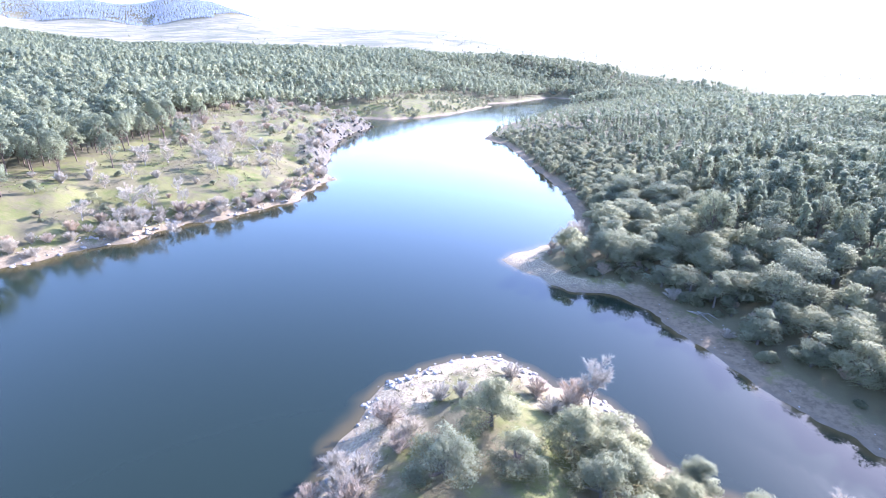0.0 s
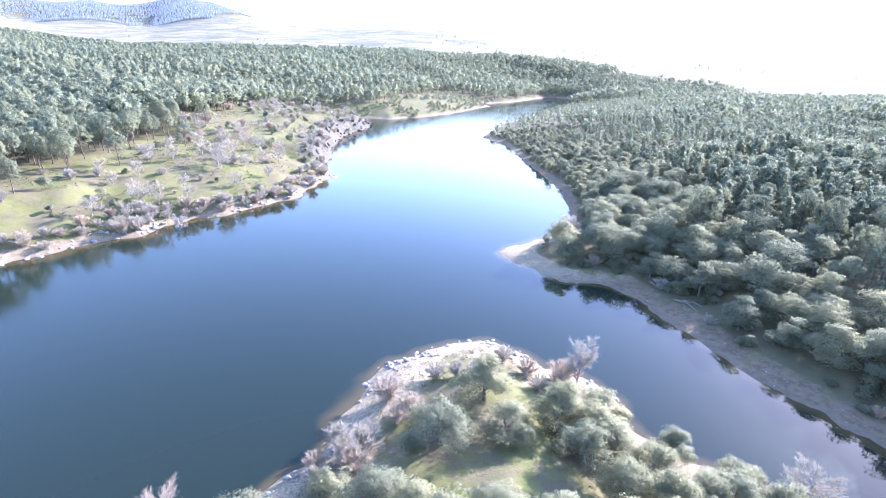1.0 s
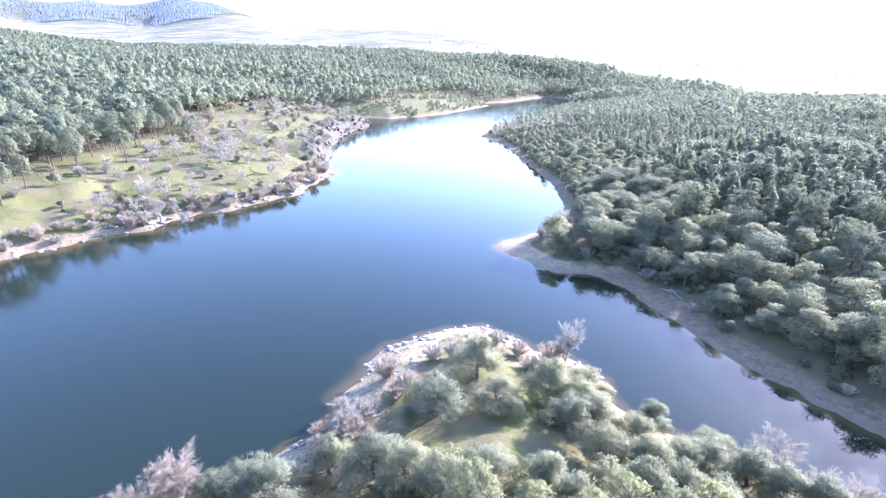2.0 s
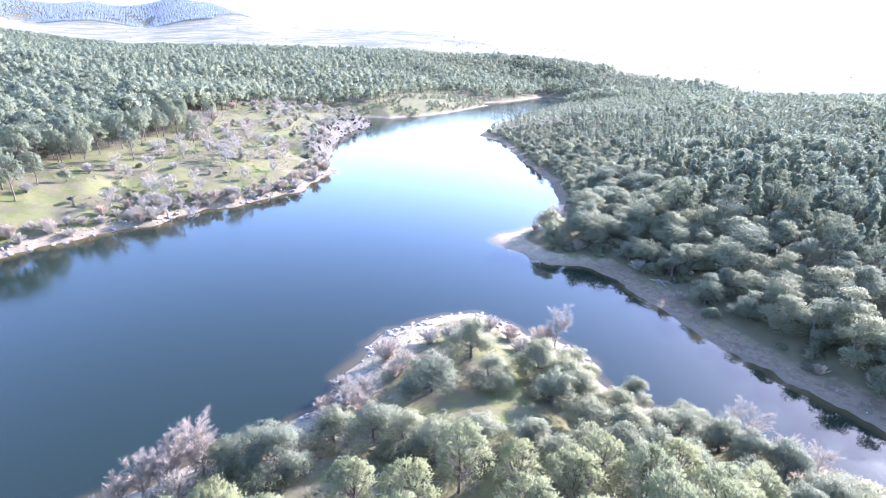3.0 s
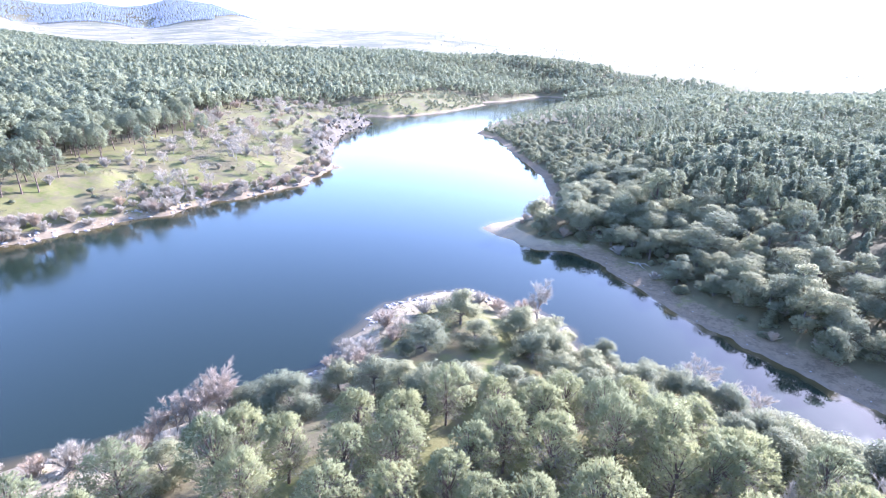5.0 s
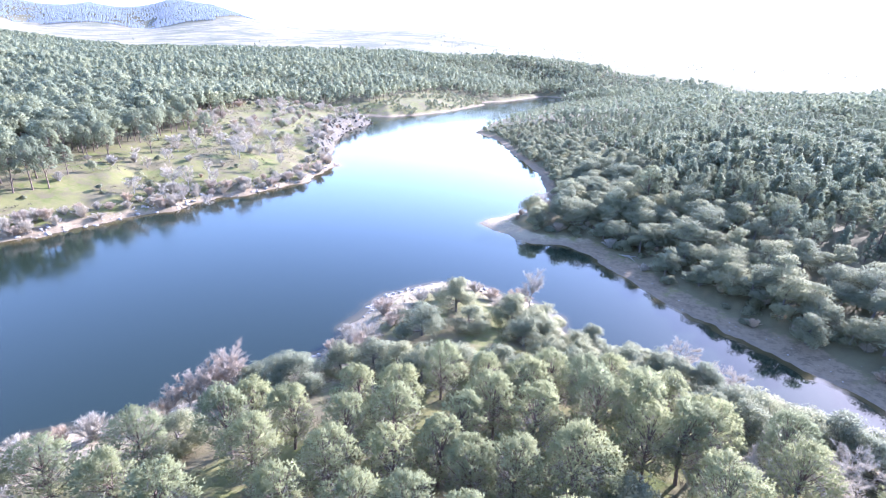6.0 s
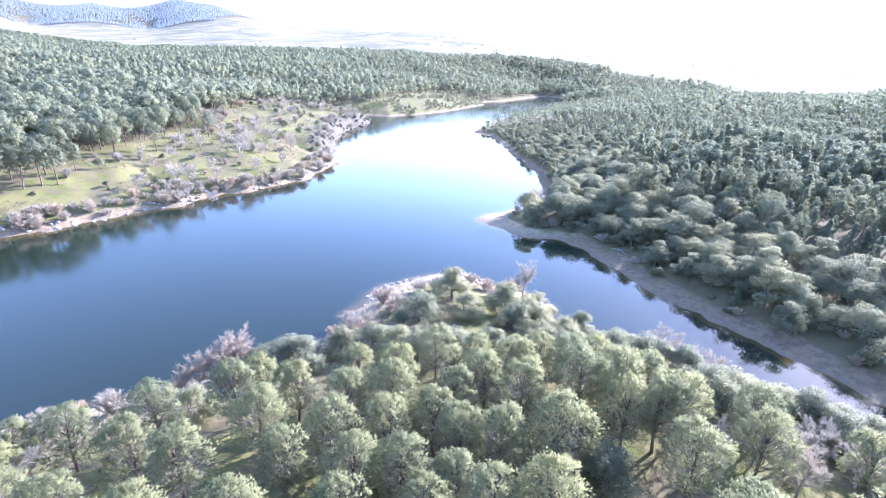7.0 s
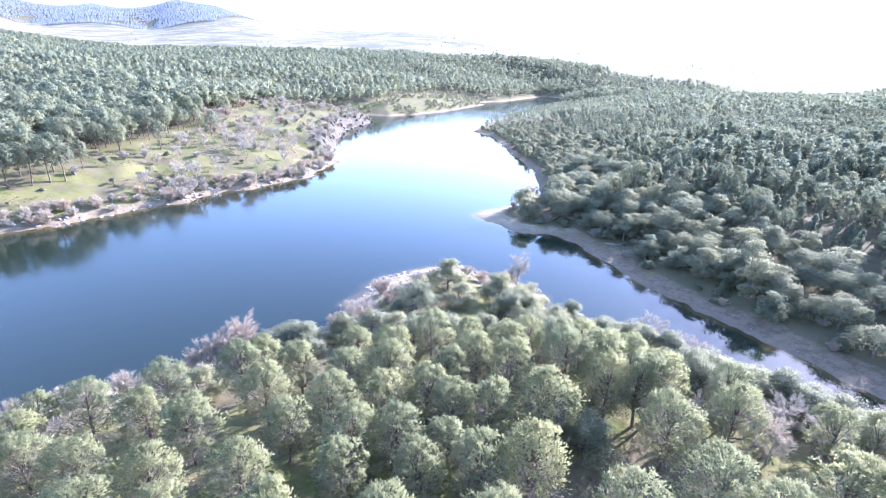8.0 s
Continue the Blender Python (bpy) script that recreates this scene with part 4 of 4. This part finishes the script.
# ---------------------------------------------------------------- rocks along the water
rx, ry = scatter(-30, 42, 20, 68, 1.05, 26)
rz, rd, ro = land(rx, ry)
for x, y, z, d, o in zip(rx, ry, rz, rd, ro):
    if o == 2 and -0.6 < d < 1.8 and dice.uniform() < (0.42 if y > 48 else 0.14) * (1.7 if value_noise(x, y, 5, 56) > 0 else 0.5):
        s = dice.uniform(0.3, 1.0)
        shore_rocks.set_out(x, y, z - 0.05, (s, s, s), dice.uniform(0, 360))
for bx, by, many in ((7, 63, 14), (-6, 56.5, 16), (-3, 59.5, 10), (14, 60, 14), (22.2, 51, 16), (-9.5, 51, 8), (18, 56.5, 8)):
    for _ in range(many):
        x, y, s = bx + dice.normal() * 1.6, by + dice.normal() * 1.1, dice.uniform(0.5, 1.5)
        z = float(land(np.array([x]), np.array([y]))[0][0])
        if z < -0.2:
            continue
        shore_rocks.set_out(x, y, z - 0.08, (s, s, s * 0.8), dice.uniform(0, 360))
rx, ry = scatter(-105, -38, 70, 185, 2.2, 27)
rz, rd, ro = land(rx, ry)
for x, y, z, d in zip(rx, ry, rz, rd):
    if -0.4 < d < 4.5 and dice.uniform() < 0.4:
        s = dice.uniform(0.6, 2.4)
        shore_rocks.set_out(x, y, z - 0.1, (s, s, s), dice.uniform(0, 360))
rx, ry = scatter(-75, -40, 184, 335, 3.2, 28)
rz, rd, ro = land(rx, ry)
for x, y, z, d in zip(rx, ry, rz, rd):
    if -0.5 < d < 8 and dice.uniform() < 0.62:
        s = dice.uniform(1.2, 2.8) * (1.7 if dice.uniform() < 0.2 else 1.0)
        cliff_rocks.set_out(x, y, z - 0.2 * s, (s, s * 0.8, s * 1.35), dice.uniform(0, 360), None, tuple(dice.normal(size=2) * 14))

# ---------------------------------------------------------------- trees on the far hills, bushes in the fields
def far_dots(name, places, height, leaf, label, seed):
    """Far trees a few metres wide: small uneven cones of foliage."""
    rng = np.random.default_rng(seed)
    n = len(places)
    lump = OCTA_V[None] * rng.uniform(0.7, 1.3, (n, 6, 1)) * (height * rng.uniform(0.6, 1.2, n))[:, None, None] * (0.42, 0.42, 0.6)
    v = places[:, None] + lump + (0, 0, 0.4 * height)
    t = (OCTA_T[None] + (np.arange(n) * 6)[:, None, None]).reshape(-1, 3)
    ob = link_mesh(name, v.reshape(-1, 3), t, leaf, None, True)
    add_values(ob, "tone", np.repeat(rng.uniform(0, 1, n), 6))
    return tagged(ob, label, "woodland", kind="stuff")


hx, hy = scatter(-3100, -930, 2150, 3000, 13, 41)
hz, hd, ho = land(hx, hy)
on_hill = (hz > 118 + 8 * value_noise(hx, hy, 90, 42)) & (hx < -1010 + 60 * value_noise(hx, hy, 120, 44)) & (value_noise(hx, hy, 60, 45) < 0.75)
tagged(far_dots("backdrop", np.stack((hx, hy, hz), 1)[on_hill], 10, HILL, "woodland on the distant hills, glowing blue for haze", 43), kind="structure")
bx, by = scatter(-1500, 2200, 700, 2400, 52, 44)
bz, bd, bo = land(bx, by)
open_field = ~woods(bx, by, bd, bo) & (bd > 300) & (value_noise(bx, by, 150, 45) + 0.5 * value_noise(bx, by, 40, 46) > 0.05) & (np.abs(bx) < 1.05 * by)
far_dots("field_bushes", np.stack((bx, by, bz), 1)[open_field], 3.5, OAK, "scattered dark bushes on distant pale fields", 47)

# ---------------------------------------------------------------- dry tufts and low scrub in the grass
def tufts(name, places, height, material, count, label, seed):
    rng = np.random.default_rng(seed)
    k = np.repeat(np.arange(len(places)), count)
    ways = unit(rng.normal(size=(len(k), 3)) * (0.75, 0.75, 0.3) + (0, 0, 0.7))
    size = rng.uniform(0.5, 1.5, len(places))[k]
    roots = places[k] + rng.normal(size=(len(k), 3)) * (0.28, 0.28, 0) * size[:, None] * height * 2
    v, t = blades(rng, roots, ways, height, 0.16 * height)
    ob = link_mesh(name, v, t, material)
    add_values(ob, "tone", np.repeat(rng.uniform(0, 1, len(places))[k], 3))
    return tagged(ob, label, "scrub", kind="stuff")


tx, ty = scatter(-135, 60, -10, 345, 1.7, 51)
tz, td, to = land(tx, ty)
patch = value_noise(tx, ty, 12, 52) + 0.7 * value_noise(tx, ty, 4, 53)
keep = (td > 2.5) & (to != 1) & ((to == 2) | ~left_wood(tx, ty)) & (patch > -0.12)
low = np.stack((tx, ty, tz), 1)[keep]
tufts("dry_scrub", low[::2], 0.55, SCRUB, 16, "low grey-brown scrub scattered over the grass", 54)
tufts("grass_tufts", low[1::2], 0.38, GRASS, 16, "coarse green and straw grass tufts", 55)

# ---------------------------------------------------------------- driftwood and a leaning post on the dark beach
def driftwood():
    rng = np.random.default_rng(61)
    top = new("driftwood")
    for i in range(9):
        a = np.array((rng.uniform(-2.4, 1.2), rng.uniform(-0.7, 0.7), 0.12 + 0.05 * i % 0.3))
        way = unit(np.array((1.0, rng.normal() * 0.35, rng.normal() * 0.06)))
        length = rng.uniform(1.2, 3.0)
        mid = a + way * length * 0.5 + rng.normal(size=3) * 0.06
        part("branch", tube((a, mid, a + way * length), np.array((1.0, 0.8, 0.35)) * rng.uniform(0.04, 0.09), 6), PALE_BARK, top)
    return tagged(top, "bleached driftwood branches lying on the beach", "driftwood")


def leaning_post():
    top = new("post")
    part("pole", tube(((0, 0, -0.3), (0.10, 0.05, 0.9), (0.25, 0.1, 1.7)), (0.05, 0.045, 0.04), 8), OAK_BARK, top)
    part("arm", tube(((0.22, 0.09, 1.55), (0.55, 0.2, 1.75)), (0.035, 0.03), 6), OAK_BARK, top)
    return tagged(top, "weathered leaning wooden post on the beach", "post")


for maker, x, y, turn in ((driftwood, 45.0, 78.2, -42), (leaning_post, 30.8, 90.6, 0)):
    z = float(land(np.array([x]), np.array([y]))[0][0])
    maker().matrix_basis = pose(x, y, z, 0, 0, turn)
rng = np.random.default_rng(62)
sx, sy = scatter(22, 66, 18, 92, 1.6, 63)
sz, sd, so = land(sx, sy)
stony = (so == 1) & (sd > 0.4) & (sd < 7.5) & (rng.uniform(size=len(sx)) < 0.25)
stones = [rock_piece(np.random.default_rng(64 + i), 1) for i in range(4)]
pebbles = joined([(stones[i % 4][0] * rng.uniform(0.15, 0.5) + (x, y, z), stones[i % 4][1]) for i, (x, y, z) in enumerate(zip(sx[stony], sy[stony], sz[stony]))])
tagged(link_mesh("beach_stones", *pebbles, ROCK), "small pale stones strewn over the beach", "stones", kind="stuff")
sx, sy = scatter(-30, 42, 18, 68, 0.8, 65)
sz, sd, so = land(sx, sy)
stony = (so == 2) & (sd > -0.3) & (sd < 5.5) & (rng.uniform(size=len(sx)) < 0.45)
pebbles = joined([(stones[i % 4][0] * rng.uniform(0.08, 0.34) + (x, y, z), stones[i % 4][1]) for i, (x, y, z) in enumerate(zip(sx[stony], sy[stony], sz[stony]))])
tagged(link_mesh("shore_gravel", *pebbles, ROCK), "broken pale stones along the headland shore", "stones", kind="stuff")
sx, sy = scatter(-110, -38, 60, 186, 1.3, 66)
sz, sd, so = land(sx, sy)
stony = (so == 0) & (sd > -0.3) & (sd < 5.0) & (rng.uniform(size=len(sx)) < 0.5)
pebbles = joined([(stones[i % 4][0] * rng.uniform(0.2, 0.9) + (x, y, z), stones[i % 4][1]) for i, (x, y, z) in enumerate(zip(sx[stony], sy[stony], sz[stony]))])
tagged(link_mesh("bank_stones", *pebbles, ROCK), "grey broken stones along the meadow's shore", "stones", kind="stuff")

# ---------------------------------------------------------------- a sandy track through the wooded bank
run = np.linspace(40, 70, 25)
line = 82 + 0.1 * (57 - run)
across = np.linspace(-1.5, 1.5, 4)
tx, ty = (line[:, None] + across[None]).ravel(), np.repeat(run, 4)
tz = land(tx, ty)[0] + 0.06 - 0.03 * np.abs(np.tile(across, 25))
cells = [(4 * i + j, 4 * i + j + 1, 4 * i + j + 5, 4 * i + j + 4) for i in range(24) for j in range(3)]
tagged(link_mesh("track", np.stack((tx, ty, tz), 1), cells, SAND, None, True), "pale sandy track between the trees", "path", kind="structure")
